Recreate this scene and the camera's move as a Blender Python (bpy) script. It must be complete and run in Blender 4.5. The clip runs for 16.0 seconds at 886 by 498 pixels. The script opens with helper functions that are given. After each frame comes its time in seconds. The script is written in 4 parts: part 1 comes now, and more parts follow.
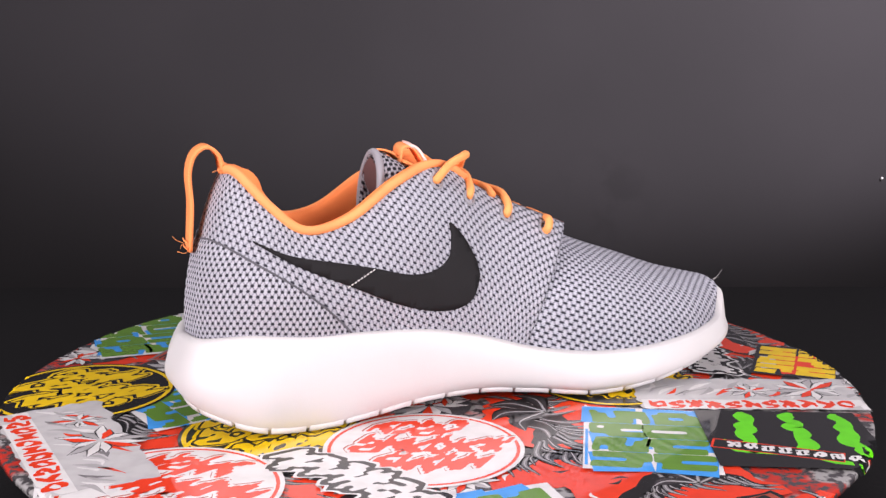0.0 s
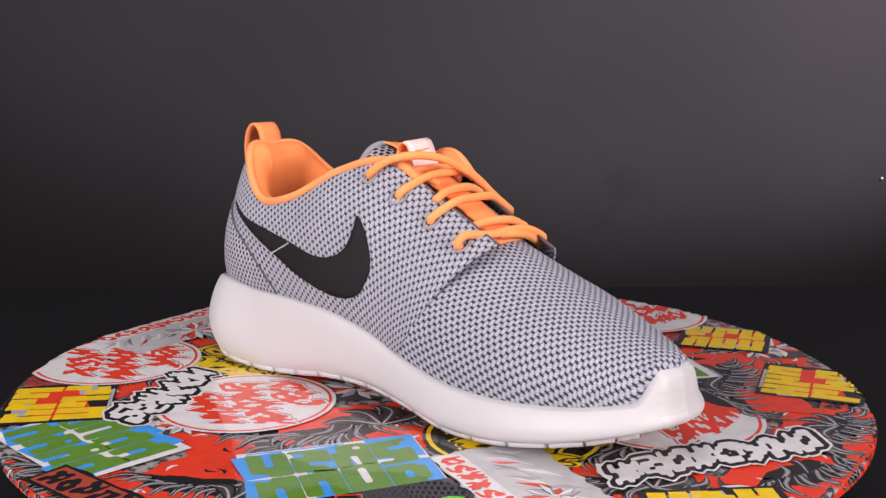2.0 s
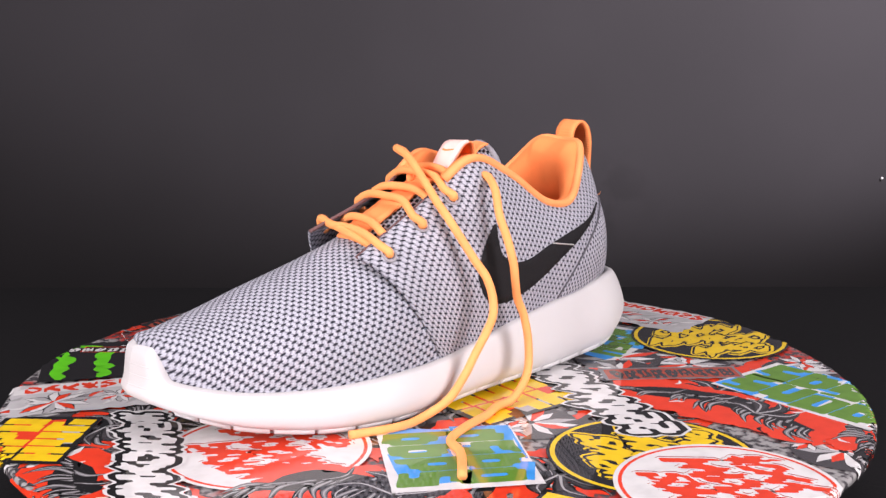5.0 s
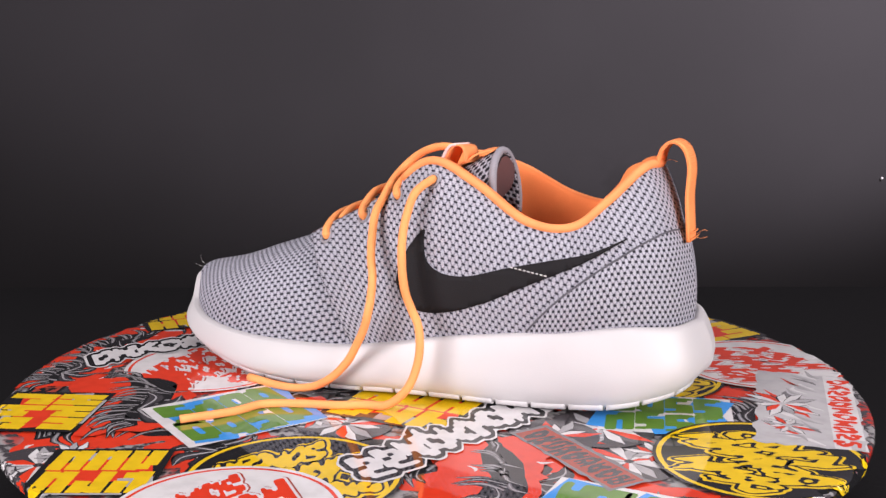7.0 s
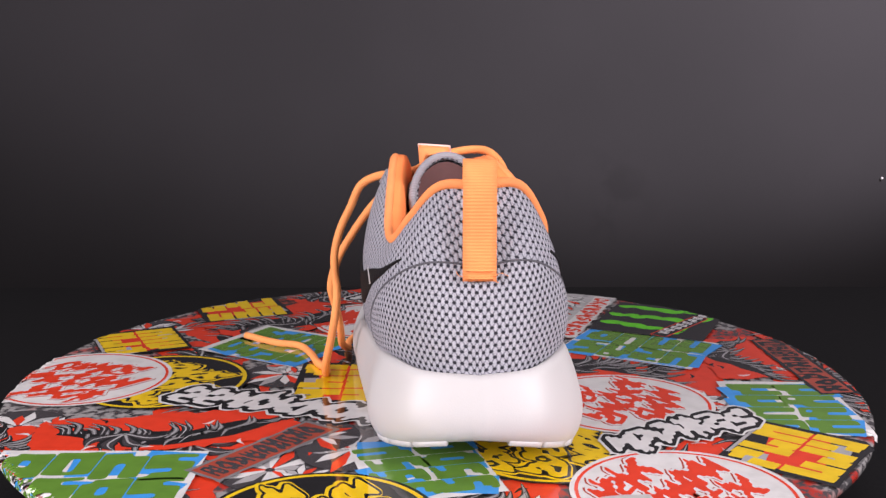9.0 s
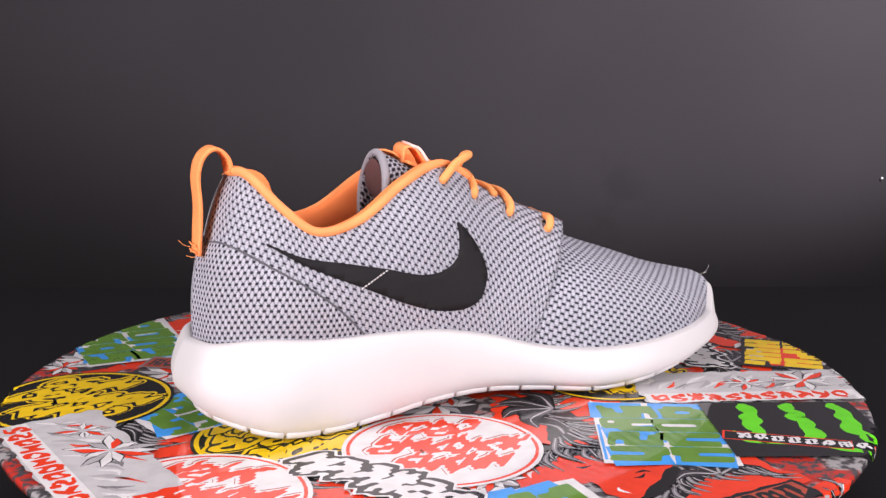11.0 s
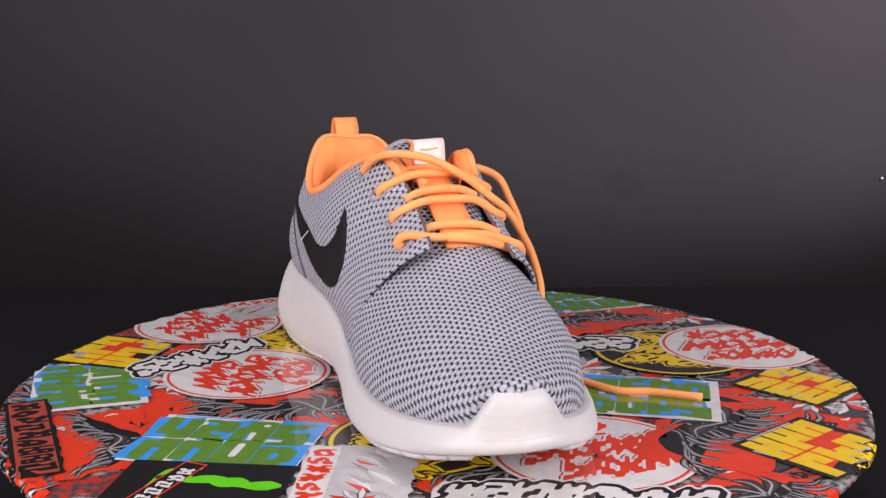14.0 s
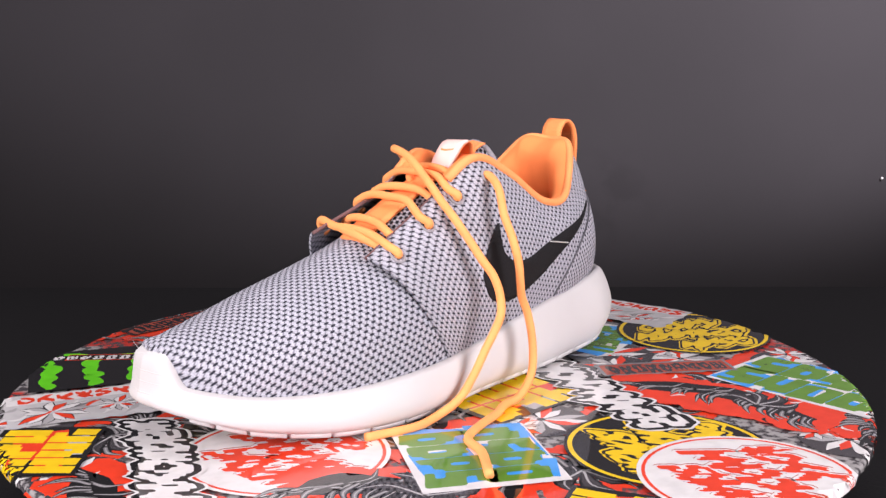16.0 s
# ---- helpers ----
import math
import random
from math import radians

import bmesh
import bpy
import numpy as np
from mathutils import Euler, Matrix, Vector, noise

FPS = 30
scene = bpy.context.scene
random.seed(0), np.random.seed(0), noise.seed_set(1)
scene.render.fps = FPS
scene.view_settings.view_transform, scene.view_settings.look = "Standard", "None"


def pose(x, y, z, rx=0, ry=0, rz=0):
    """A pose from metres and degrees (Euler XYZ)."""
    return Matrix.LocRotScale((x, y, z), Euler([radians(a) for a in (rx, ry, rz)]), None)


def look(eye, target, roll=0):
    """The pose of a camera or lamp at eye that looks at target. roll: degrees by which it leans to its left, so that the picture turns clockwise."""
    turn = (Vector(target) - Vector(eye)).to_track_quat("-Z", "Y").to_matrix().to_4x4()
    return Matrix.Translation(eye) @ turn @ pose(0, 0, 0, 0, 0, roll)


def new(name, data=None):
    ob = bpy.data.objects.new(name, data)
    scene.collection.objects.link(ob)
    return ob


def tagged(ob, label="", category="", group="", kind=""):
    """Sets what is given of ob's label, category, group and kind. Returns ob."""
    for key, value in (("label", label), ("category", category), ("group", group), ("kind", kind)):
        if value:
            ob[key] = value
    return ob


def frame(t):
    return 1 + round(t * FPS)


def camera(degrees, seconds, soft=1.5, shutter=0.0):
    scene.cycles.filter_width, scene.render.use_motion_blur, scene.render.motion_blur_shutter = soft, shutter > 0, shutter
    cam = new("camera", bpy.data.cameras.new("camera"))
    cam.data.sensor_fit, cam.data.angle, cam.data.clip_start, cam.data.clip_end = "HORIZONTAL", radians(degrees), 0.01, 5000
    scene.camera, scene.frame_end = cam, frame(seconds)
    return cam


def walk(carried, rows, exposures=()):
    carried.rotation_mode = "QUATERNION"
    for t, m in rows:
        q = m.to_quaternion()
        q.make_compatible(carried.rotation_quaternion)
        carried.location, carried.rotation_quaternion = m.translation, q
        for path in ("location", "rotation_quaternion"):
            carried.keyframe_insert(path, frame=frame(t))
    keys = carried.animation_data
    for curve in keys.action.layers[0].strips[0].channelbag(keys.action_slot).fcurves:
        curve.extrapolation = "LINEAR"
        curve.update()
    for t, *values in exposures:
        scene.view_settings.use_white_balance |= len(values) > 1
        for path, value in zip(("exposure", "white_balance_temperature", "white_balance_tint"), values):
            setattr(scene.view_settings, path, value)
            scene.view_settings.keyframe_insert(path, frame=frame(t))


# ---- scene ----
from mathutils.bvhtree import BVHTree

# ---- camera: stands still before the turntable ----
cam = camera(43.66, 16.0, soft=1.45)
EYE_POSE = pose(0, -0.5385, 0.172, 90 - 10.99, 0, -0.397)
GAIN = [(0, 0.2), (0.5, 0.12), (1, 0.07), (2, -0.08), (3, -0.2), (3.5, 0.05), (4, 0.28), (4.8, 0.32), (5.5, 0.27), (6.5, 0.13), (7.5, -0.02), (8, -0.09), (8.5, -0.15), (9, 0.03), (10, 0.1), (11.1, 0.2), (11.5, 0.12), (12.5, 0.0), (13, -0.08), (14, -0.05), (14.5, 0.03), (15, 0.24), (16, 0.33)]
walk(cam, [(0, EYE_POSE), (16, EYE_POSE)], GAIN)
RATE = 32.304  # degrees a second, clockwise seen from above
SPIN = [(i * 0.5, pose(0, 0, 0, 0, 0, -RATE * i * 0.5)) for i in range(33)]
SHOE_AT = pose(0.0195, -0.0105, 0.0006, 0, 0, 20.0)
MM = 0.001

# ---- light: two studio softboxes, an added overhead fill and a weak room glow ----
world = bpy.data.worlds.new("world")
scene.world = world
world.use_nodes = True
world.node_tree.nodes["Background"].inputs[0].default_value = (0.9, 0.92, 1.0, 1)
world.node_tree.nodes["Background"].inputs[1].default_value = 0.05


def softbox(name, eye, target, w, h, watts, colour=(1, 0.92, 0.955)):
    data = bpy.data.lights.new(name, "AREA")
    data.shape, data.size, data.size_y, data.energy, data.color = "RECTANGLE", w, h, watts, colour
    ob = new(name, data)
    ob.matrix_world = look(eye, target)
    return ob


softbox("softbox_lamp", (-0.8, -0.75, 0.42), (0, 0, 0.06), 0.6, 0.6, 16.4)
softbox("softbox_lamp", (0.8, -0.75, 0.42), (0, 0, 0.06), 0.6, 0.6, 15.7)
# weak unseen fill, added straight above the plate
softbox("overhead_fill_lamp", (0, 0.0, 1.2), (0, 0, 0), 0.6, 0.6, 5)
lamp = bpy.data.lights.new("background_lamp", "SPOT")
lamp.energy, lamp.spot_size, lamp.spot_blend, lamp.shadow_soft_size, lamp.color = 550, radians(2 * 60.8), 0.14, 0.05, (0.99, 0.91, 1.0)
lamp_ob = new("background_lamp", lamp)
lamp_ob.matrix_world = look((1.593, 0.292, 1.497), (1.593 - 0.2813, 1.292, 1.497 + 0.1663))


# ---- materials ----
def material(name, colour, rough=0.6, metal=0.0, spec=0.5):
    m = bpy.data.materials.new(name)
    m.use_nodes = True
    b = m.node_tree.nodes["Principled BSDF"]
    b.inputs["Base Color"].default_value = (*colour, 1)
    b.inputs["Roughness"].default_value = rough
    b.inputs["Metallic"].default_value = metal
    b.inputs["Specular IOR Level"].default_value = spec
    return m


class Nodes:
    """Short hand for node trees."""

    def __init__(self, m):
        self.tree = m.node_tree
        self.bsdf = m.node_tree.nodes["Principled BSDF"]

    def add(self, kind, **values):
        n = self.tree.nodes.new(kind)
        for key, value in values.items():
            setattr(n, key, value)
        return n

    def link(self, a, b):
        self.tree.links.new(a, b)

    def put(self, value, socket):
        if isinstance(value, (int, float)):
            socket.default_value = value
        elif isinstance(value, tuple):
            socket.default_value = (*value, 1) if len(socket.default_value) == 4 else value
        else:
            self.link(value, socket)

    def math(self, op, a, b=0.0, c=0.0):
        n = self.add("ShaderNodeMath", operation=op)
        for v, s in zip((a, b, c), n.inputs):
            self.put(v, s)
        return n.outputs[0]

    def mix(self, f, a, b):
        n = self.add("ShaderNodeMix", data_type="RGBA")
        self.put(f, n.inputs[0]), self.put(a, n.inputs[6]), self.put(b, n.inputs[7])
        return n.outputs[2]

    def ramp(self, v, lo, hi):
        n = self.add("ShaderNodeMapRange", interpolation_type="SMOOTHSTEP")
        self.put(v, n.inputs[0]), self.put(lo, n.inputs[1]), self.put(hi, n.inputs[2])
        return n.outputs[0]

    def noise(self, scale, detail=3.0, coord=None):
        n = self.add("ShaderNodeTexNoise")
        n.inputs["Scale"].default_value, n.inputs["Detail"].default_value = scale, detail
        if coord is None:
            coord = self.add("ShaderNodeTexCoord").outputs["Object"]
        self.link(coord, n.inputs["Vector"])
        return n.outputs[0]

    def bump(self, height, distance, strength=1.0):
        n = self.add("ShaderNodeBump")
        n.inputs["Strength"].default_value, n.inputs["Distance"].default_value = strength, distance
        self.link(height, n.inputs["Height"])
        self.link(n.outputs[0], self.bsdf.inputs["Normal"])


def knit_material(name, light, dark, pitch_u, pitch_v, dot_u, dot_v, lean=0.0):
    """Knitted mesh: pale loops in offset rows round small dark holes; UVs are in millimetres."""
    m = material(name, light, 0.85, 0, 0.2)
    k = Nodes(m)
    uv = k.add("ShaderNodeSeparateXYZ")
    k.link(k.add("ShaderNodeUVMap").outputs[0], uv.inputs[0])
    u, v = uv.outputs[0], uv.outputs[1]
    v = k.math("ADD", v, k.math("MULTIPLY", u, lean))
    wave = k.math("MULTIPLY", k.math("SUBTRACT", k.noise(90.0, 2.0), 0.5), 0.7)
    v = k.math("ADD", v, wave)
    row = k.math("DIVIDE", v, pitch_v)
    odd = k.math("MULTIPLY", k.math("MODULO", k.math("FLOOR", row), 2.0), 0.5)
    col = k.math("ADD", k.math("DIVIDE", u, pitch_u), odd)
    fu = k.math("SUBTRACT", k.math("FRACT", col), 0.5)
    fv = k.math("SUBTRACT", k.math("FRACT", row), 0.5)
    du, dv = k.math("DIVIDE", fu, dot_u), k.math("DIVIDE", fv, dot_v)
    d = k.math("SQRT", k.math("ADD", k.math("MULTIPLY", du, du), k.math("MULTIPLY", dv, dv)))
    hole = k.ramp(d, 0.62, 1.12)
    across = k.math("ABSOLUTE", k.math("SUBTRACT", k.math("ABSOLUTE", fv), k.math("MULTIPLY", k.math("ABSOLUTE", fu), 2.0)))
    groove = k.math("ADD", k.math("MULTIPLY", k.ramp(across, 0.02, 0.34), 0.5), 0.5)
    loop = k.math("MULTIPLY", hole, groove)
    grain = k.noise(1500.0, 2.0)
    stain = k.noise(25.0, 3.0)
    lit = k.mix(k.ramp(grain, 0.3, 0.7), tuple(c * 0.82 for c in light), tuple(min(1, c * 1.15) for c in light))
    lit = k.mix(k.math("MULTIPLY", k.ramp(stain, 0.4, 0.7), 0.25), lit, tuple(c * 0.8 for c in light))
    k.link(k.mix(loop, dark, lit), k.bsdf.inputs["Base Color"])
    k.bump(k.math("ADD", loop, k.math("MULTIPLY", grain, 0.5)), 0.0007, 0.9)
    return m


def cloth_material(name, colour, rib=700.0, rough=0.7, ribs=False):
    """Woven band: fine ribs and slight fading."""
    m = material(name, colour, rough, 0, 0.25)
    k = Nodes(m)
    stain = k.ramp(k.noise(60.0, 3.0), 0.3, 0.75)
    k.link(k.mix(stain, tuple(c * 0.92 for c in colour), tuple(min(1, c * 1.06) for c in colour)), k.bsdf.inputs["Base Color"])
    if ribs:
        xyz = k.add("ShaderNodeSeparateXYZ")
        k.link(k.add("ShaderNodeTexCoord").outputs["Object"], xyz.inputs[0])
        line = k.math("SINE", k.math("MULTIPLY", k.math("ADD", xyz.outputs[2], k.math("MULTIPLY", xyz.outputs[0], 0.7)), 2 * math.pi / 0.0013))
        k.bump(k.math("ADD", line, k.noise(rib * 3, 2.0)), 0.0003, 0.3)
    else:
        k.bump(k.noise(rib * 3, 2.0), 0.0003, 0.5)
    return m


def foam_material(name, colour):
    m = material(name, colour, 0.45, 0, 0.4)
    k = Nodes(m)
    k.link(k.mix(k.ramp(k.noise(18.0, 4.0), 0.35, 0.75), colour, tuple(c * 0.94 for c in colour)), k.bsdf.inputs["Base Color"])
    k.bump(k.noise(1600.0, 2.0), 0.0002, 0.25)
    return m


def print_material(name, colour):
    """Printed vinyl under a clear gloss coat, slightly worn."""
    m = material(name, colour, 0.05, 0, 0.8)
    k = Nodes(m)
    n = k.noise(120.0, 4.0)
    k.link(k.mix(k.ramp(n, 0.35, 0.8), colour, tuple(c * 0.85 for c in colour)), k.bsdf.inputs["Base Color"])
    k.link(k.math("ADD", k.math("MULTIPLY", k.noise(45.0, 4.0), 0.05), 0.02), k.bsdf.inputs["Roughness"])
    return m


KNIT = knit_material("grey_knit", (0.43, 0.427, 0.488), (0.03, 0.03, 0.042), 3.5, 2.5, 0.33, 0.225, -0.35)
KNIT_TONGUE = knit_material("dark_tongue_knit", (0.40, 0.395, 0.45), (0.014, 0.013, 0.018), 3.2, 2.8, 0.42, 0.40)
KNIT_VAMP = knit_material("grey_vamp_knit", (0.445, 0.445, 0.512), (0.03, 0.031, 0.044), 3.4, 2.3, 0.37, 0.265)
KNIT_HEEL = knit_material("open_heel_knit", (0.45, 0.445, 0.505), (0.03, 0.03, 0.04), 3.0, 2.35, 0.31, 0.33)
ORANGE = cloth_material("orange_webbing", (1.0, 0.325, 0.115))
WEBBING = cloth_material("orange_ribbed_webbing", (1.0, 0.305, 0.10), ribs=True)
ORANGE_LINING = cloth_material("orange_lining", (1.0, 0.275, 0.085), 700, 0.85)
LACE = cloth_material("orange_lace_cord", (1.0, 0.36, 0.12), 900)
FOAM = foam_material("white_foam", (0.55, 0.535, 0.54))
RUBBER = foam_material("white_rubber", (0.56, 0.545, 0.55))
STRIPE = cloth_material("black_stripe", (0.009, 0.008, 0.0095), 500, 0.75)
GREY_BAND = cloth_material("grey_band", (0.30, 0.285, 0.31))
PINK = cloth_material("pale_pink_tag", (0.95, 0.63, 0.58))
GREY_EDGE = cloth_material("light_grey_edge", (0.30, 0.29, 0.32), ribs=True)
# near-black colour for the shade in the gap above the heel panel
SEAM_SHADE = cloth_material("dark_seam_shade", (0.11, 0.108, 0.125))
MAROON = cloth_material("tongue_back", (0.15, 0.08, 0.08))
THREAD = material("pale_thread", (0.6, 0.58, 0.58), 0.8)
INK = {
    "white": print_material("white_print", (0.68, 0.665, 0.67)),
    "red": print_material("red_print", (0.70, 0.045, 0.016)),
    "black": print_material("black_print", (0.012, 0.012, 0.013)),
    "yellow": print_material("yellow_print", (0.78, 0.52, 0.01)),
    "green": print_material("green_print", (0.11, 0.24, 0.03)),
    "lime": print_material("lime_print", (0.12, 0.62, 0.01)),
    "blue": print_material("blue_print", (0.05, 0.30, 0.75)),
    "grey": print_material("grey_print", (0.19, 0.18, 0.19)),
    "dark": print_material("dark_grey_print", (0.055, 0.05, 0.055)),
    "brick": print_material("brick_red_print", (0.36, 0.06, 0.035)),
    "silver": print_material("silver_grey_print", (0.50, 0.49, 0.50)),
    "pale": print_material("pale_grey_print", (0.38, 0.37, 0.38)),
}


# ---- mesh helpers ----
def part(name, bm, mat, parent, label="", smooth=True):
    me = bpy.data.meshes.new(name)
    bm.to_mesh(me)
    bm.free()
    if smooth:
        for p in me.polygons:
            p.use_smooth = True
    me.materials.append(mat)
    ob = new(name, me)
    ob.parent = parent
    if label:
        ob["label"] = label
    return ob


def spline(rows, s):
    """Smooth curve through evenly numbered rows."""
    rows = np.asarray(rows, float)
    n = len(rows) - 1
    s = min(max(s, 0.0), float(n))
    i = min(int(s), n - 1)
    f = s - i
    p1, p2 = rows[i], rows[i + 1]
    p0 = rows[i - 1] if i > 0 else 2 * p1 - p2
    p3 = rows[i + 2] if i + 2 <= n else 2 * p2 - p1
    return 0.5 * (2 * p1 + (p2 - p0) * f + (2 * p0 - 5 * p1 + 4 * p2 - p3) * f * f + (3 * p1 - p0 - 3 * p2 + p3) * f ** 3)


def sheet(points, uvs=None, flip=False, close=False):
    """bmesh of a grid of points [row][column], in millimetres."""
    bm = bmesh.new()
    layer = bm.loops.layers.uv.new("UVMap") if uvs is not None else None
    vs = [[bm.verts.new(Vector(p) * MM) for p in row] for row in points]
    nr, nc = len(vs), len(vs[0])
    for r in range(nr - 1):
        for c in range(nc if close else nc - 1):
            idx = [(r, c), (r, (c + 1) % nc), (r + 1, (c + 1) % nc), (r + 1, c)]
            if flip:
                idx.reverse()
            try:
                f = bm.faces.new([vs[a][b] for a, b in idx])
            except ValueError:
                continue
            if layer:
                for loop, (a, b) in zip(f.loops, idx):
                    loop[layer].uv = uvs[a][b]
    return bm


def tube(path, radius, steps=8, sides=8, squash=1.0, caps=True):
    """Round cord along a smooth path of millimetre points."""
    path = [Vector(p) for p in path]
    n = (len(path) - 1) * steps
    pts = [Vector(spline([tuple(p) for p in path], i / steps)) for i in range(n + 1)]
    rows = []
    side = None
    for i, p in enumerate(pts):
        way = (pts[min(i + 1, n)] - pts[max(i - 1, 0)]).normalized()
        if side is None:
            side = way.orthogonal().normalized()
        side = (side - way * side.dot(way)).normalized()
        up = way.cross(side)
        rows.append([tuple(p + side * math.cos(a) * radius + up * math.sin(a) * radius * squash) for a in (2 * math.pi * k / sides for k in range(sides))])
    bm = sheet(rows, close=True, flip=True)
    if caps:
        bm.verts.ensure_lookup_table()
        bm.faces.new([bm.verts[k] for k in range(sides)])
        bm.faces.new([bm.verts[len(bm.verts) - 1 - k] for k in range(sides)])
    bmesh.ops.recalc_face_normals(bm, faces=bm.faces)
    return bm


def ribbon(path, across, width, thick, steps=6):
    """Flat band along a path; across is its sideways direction."""
    n = (len(path) - 1) * steps
    pts = [Vector(spline(path, i / steps)) for i in range(n + 1)]
    a = Vector(across).normalized()
    rows = []
    for i, p in enumerate(pts):
        way = (pts[min(i + 1, n)] - pts[max(i - 1, 0)]).normalized()
        up = way.cross(a).normalized()
        h, w = thick / 2, width / 2
        rows.append([tuple(p + a * x + up * z) for x, z in ((-w, -h), (-w * 0.5, -h), (w * 0.5, -h), (w, -h), (w, h), (w * 0.5, h), (-w * 0.5, h), (-w, h))])
    bm = sheet(rows, close=True)
    bm.verts.ensure_lookup_table()
    bm.faces.new([bm.verts[k] for k in range(8)])
    bm.faces.new([bm.verts[len(bm.verts) - 1 - k] for k in range(8)])
    bmesh.ops.recalc_face_normals(bm, faces=bm.faces)
    return bm


# ---- setting ----
SPECK, SMUDGE = (0.8704, -0.1041), (0.336, -0.136)  # x, z on the backdrop


def setting():
    cloth = material("black_table_cloth", (0.009, 0.0087, 0.0097), 0.8, 0, 0.15)
    k = Nodes(cloth)
    k.bump(k.noise(700.0, 3.0), 0.0006, 0.5)
    bm = bmesh.new()
    bmesh.ops.create_cube(bm, size=1.0, matrix=Matrix.Translation((0, -0.05, -0.07)) @ Matrix.Diagonal((1.6, 1.0, 0.03, 1)))
    bmesh.ops.bevel(bm, geom=bm.edges[:], offset=0.004, segments=2, affect="EDGES")
    t = new("table")
    tagged(t, "table under matt black cloth", "table")
    part("table_top", bm, cloth, t, smooth=False)
    for x in (-0.74, 0.74):
        for y in (-0.48, 0.38):
            bm = bmesh.new()
            bmesh.ops.create_cone(bm, cap_ends=True, segments=16, radius1=0.02, radius2=0.025, depth=0.665, matrix=Matrix.Translation((x, y, -0.4175)))
            part("leg", bm, cloth, t)
    bm = bmesh.new()
    bmesh.ops.create_grid(bm, x_segments=8, y_segments=8, size=3.0, matrix=Matrix.Translation((0, 0, -0.75)))
    floor_mat = material("dark_floor", (0.02, 0.02, 0.02), 0.7)
    k = Nodes(floor_mat)
    k.bump(k.noise(80.0, 3.0), 0.001, 0.3)
    tagged(part("floor", bm, floor_mat, None), "dark studio floor", "floor", kind="structure")
    paper = material("dark_grey_backdrop", (0.055, 0.052, 0.056), 0.8, 0, 0.2)
    k = Nodes(paper)
    k.link(k.mix(k.ramp(k.noise(1.6, 4.0), 0.35, 0.75), (0.026, 0.024, 0.026), (0.031, 0.0285, 0.031)), k.bsdf.inputs["Base Color"])
    where = k.add("ShaderNodeVectorMath", operation="DISTANCE")
    k.link(k.add("ShaderNodeTexCoord").outputs["Object"], where.inputs[0])
    where.inputs[1].default_value = (SMUDGE[0], 1.6, SMUDGE[1])
    stain = k.math("MULTIPLY", k.math("SUBTRACT", 1.0, k.ramp(where.outputs["Value"], 0.02, 0.13)), k.ramp(k.noise(16.0, 3.0), 0.4, 0.6))
    old = k.bsdf.inputs["Base Color"].links[0].from_socket
    k.link(k.mix(k.math("MULTIPLY", stain, 0.45), old, (0.017, 0.0155, 0.017)), k.bsdf.inputs["Base Color"])
    rows = []
    for i in range(13):
        a = radians(90 * i / 12)
        rows.append([(x, 1300 + 300 * math.sin(a), -746 + 300 - 300 * math.cos(a)) for x in range(-2800, 2801, 200)])
    for z in range(-300, 2801, 200):
        rows.append([(x, 1600, z) for x in range(-2800, 2801, 200)])
    b = part("backdrop", sheet(rows), paper, None)
    tagged(b, "plain dark grey studio paper backdrop, faintly smudged", "backdrop", kind="structure")
    bm = bmesh.new()
    bmesh.ops.create_icosphere(bm, subdivisions=2, radius=0.0028, matrix=Matrix.Translation((SPECK[0], 1.598, SPECK[1])))
    for v in bm.verts:
        v.co += Vector((random.uniform(-1, 1), 0, random.uniform(-1, 1))) * 0.0006
    tagged(part("lint_speck", bm, material("pale_lint", (0.5, 0.48, 0.48), 0.9), None), "tiny pale lint speck caught on the dark backdrop", "lint")
    # the studio behind and above the camera
    wall = material("dark_studio_wall", (0.08, 0.08, 0.08), 0.9)
    for name, corners in (("wall_behind", [(-3, -3, -0.76), (3, -3, -0.76), (3, -3, 3), (-3, -3, 3)]), ("wall_left", [(-3, -3, -0.76), (-3, 3, -0.76), (-3, 3, 3), (-3, -3, 3)]), ("wall_right", [(3, -3, -0.76), (3, 3, -0.76), (3, 3, 3), (3, -3, 3)]), ("ceiling", [(-3, -3, 3), (3, -3, 3), (3, 3, 3), (-3, 3, 3)])):
        bm = bmesh.new()
        bm.faces.new([bm.verts.new(c) for c in corners])
        w = part(name, bm, wall, None)
        tagged(w, "plain dark studio wall", "wall", kind="structure")
        w.modifiers.new("solid", "SOLIDIFY").thickness = 0.05


setting()

# ---- turntable ----
R_FLAT, R_EDGE = 207.2, 1.3


def on_disc(x, y, h):
    """Lays a flat point (mm) on the plate; what reaches past the edge is folded down round it."""
    r = math.hypot(x, y)
    if r <= R_FLAT:
        return Vector((x, y, h)) * MM
    a = (r - R_FLAT) / R_EDGE
    ux, uy = x / r, y / r
    if a <= math.pi / 2:
        rr, z = R_FLAT + (R_EDGE + h) * math.sin(a), (R_EDGE + h) * math.cos(a) - R_EDGE
    else:
        rr, z = R_FLAT + R_EDGE + h, -R_EDGE - min((a - math.pi / 2) * R_EDGE, 1.7)
    return Vector((ux * rr, uy * rr, z)) * MM


turntable = new("turntable")
tagged(turntable, "round turntable plate covered in overlapping glossy colour stickers", "turntable")


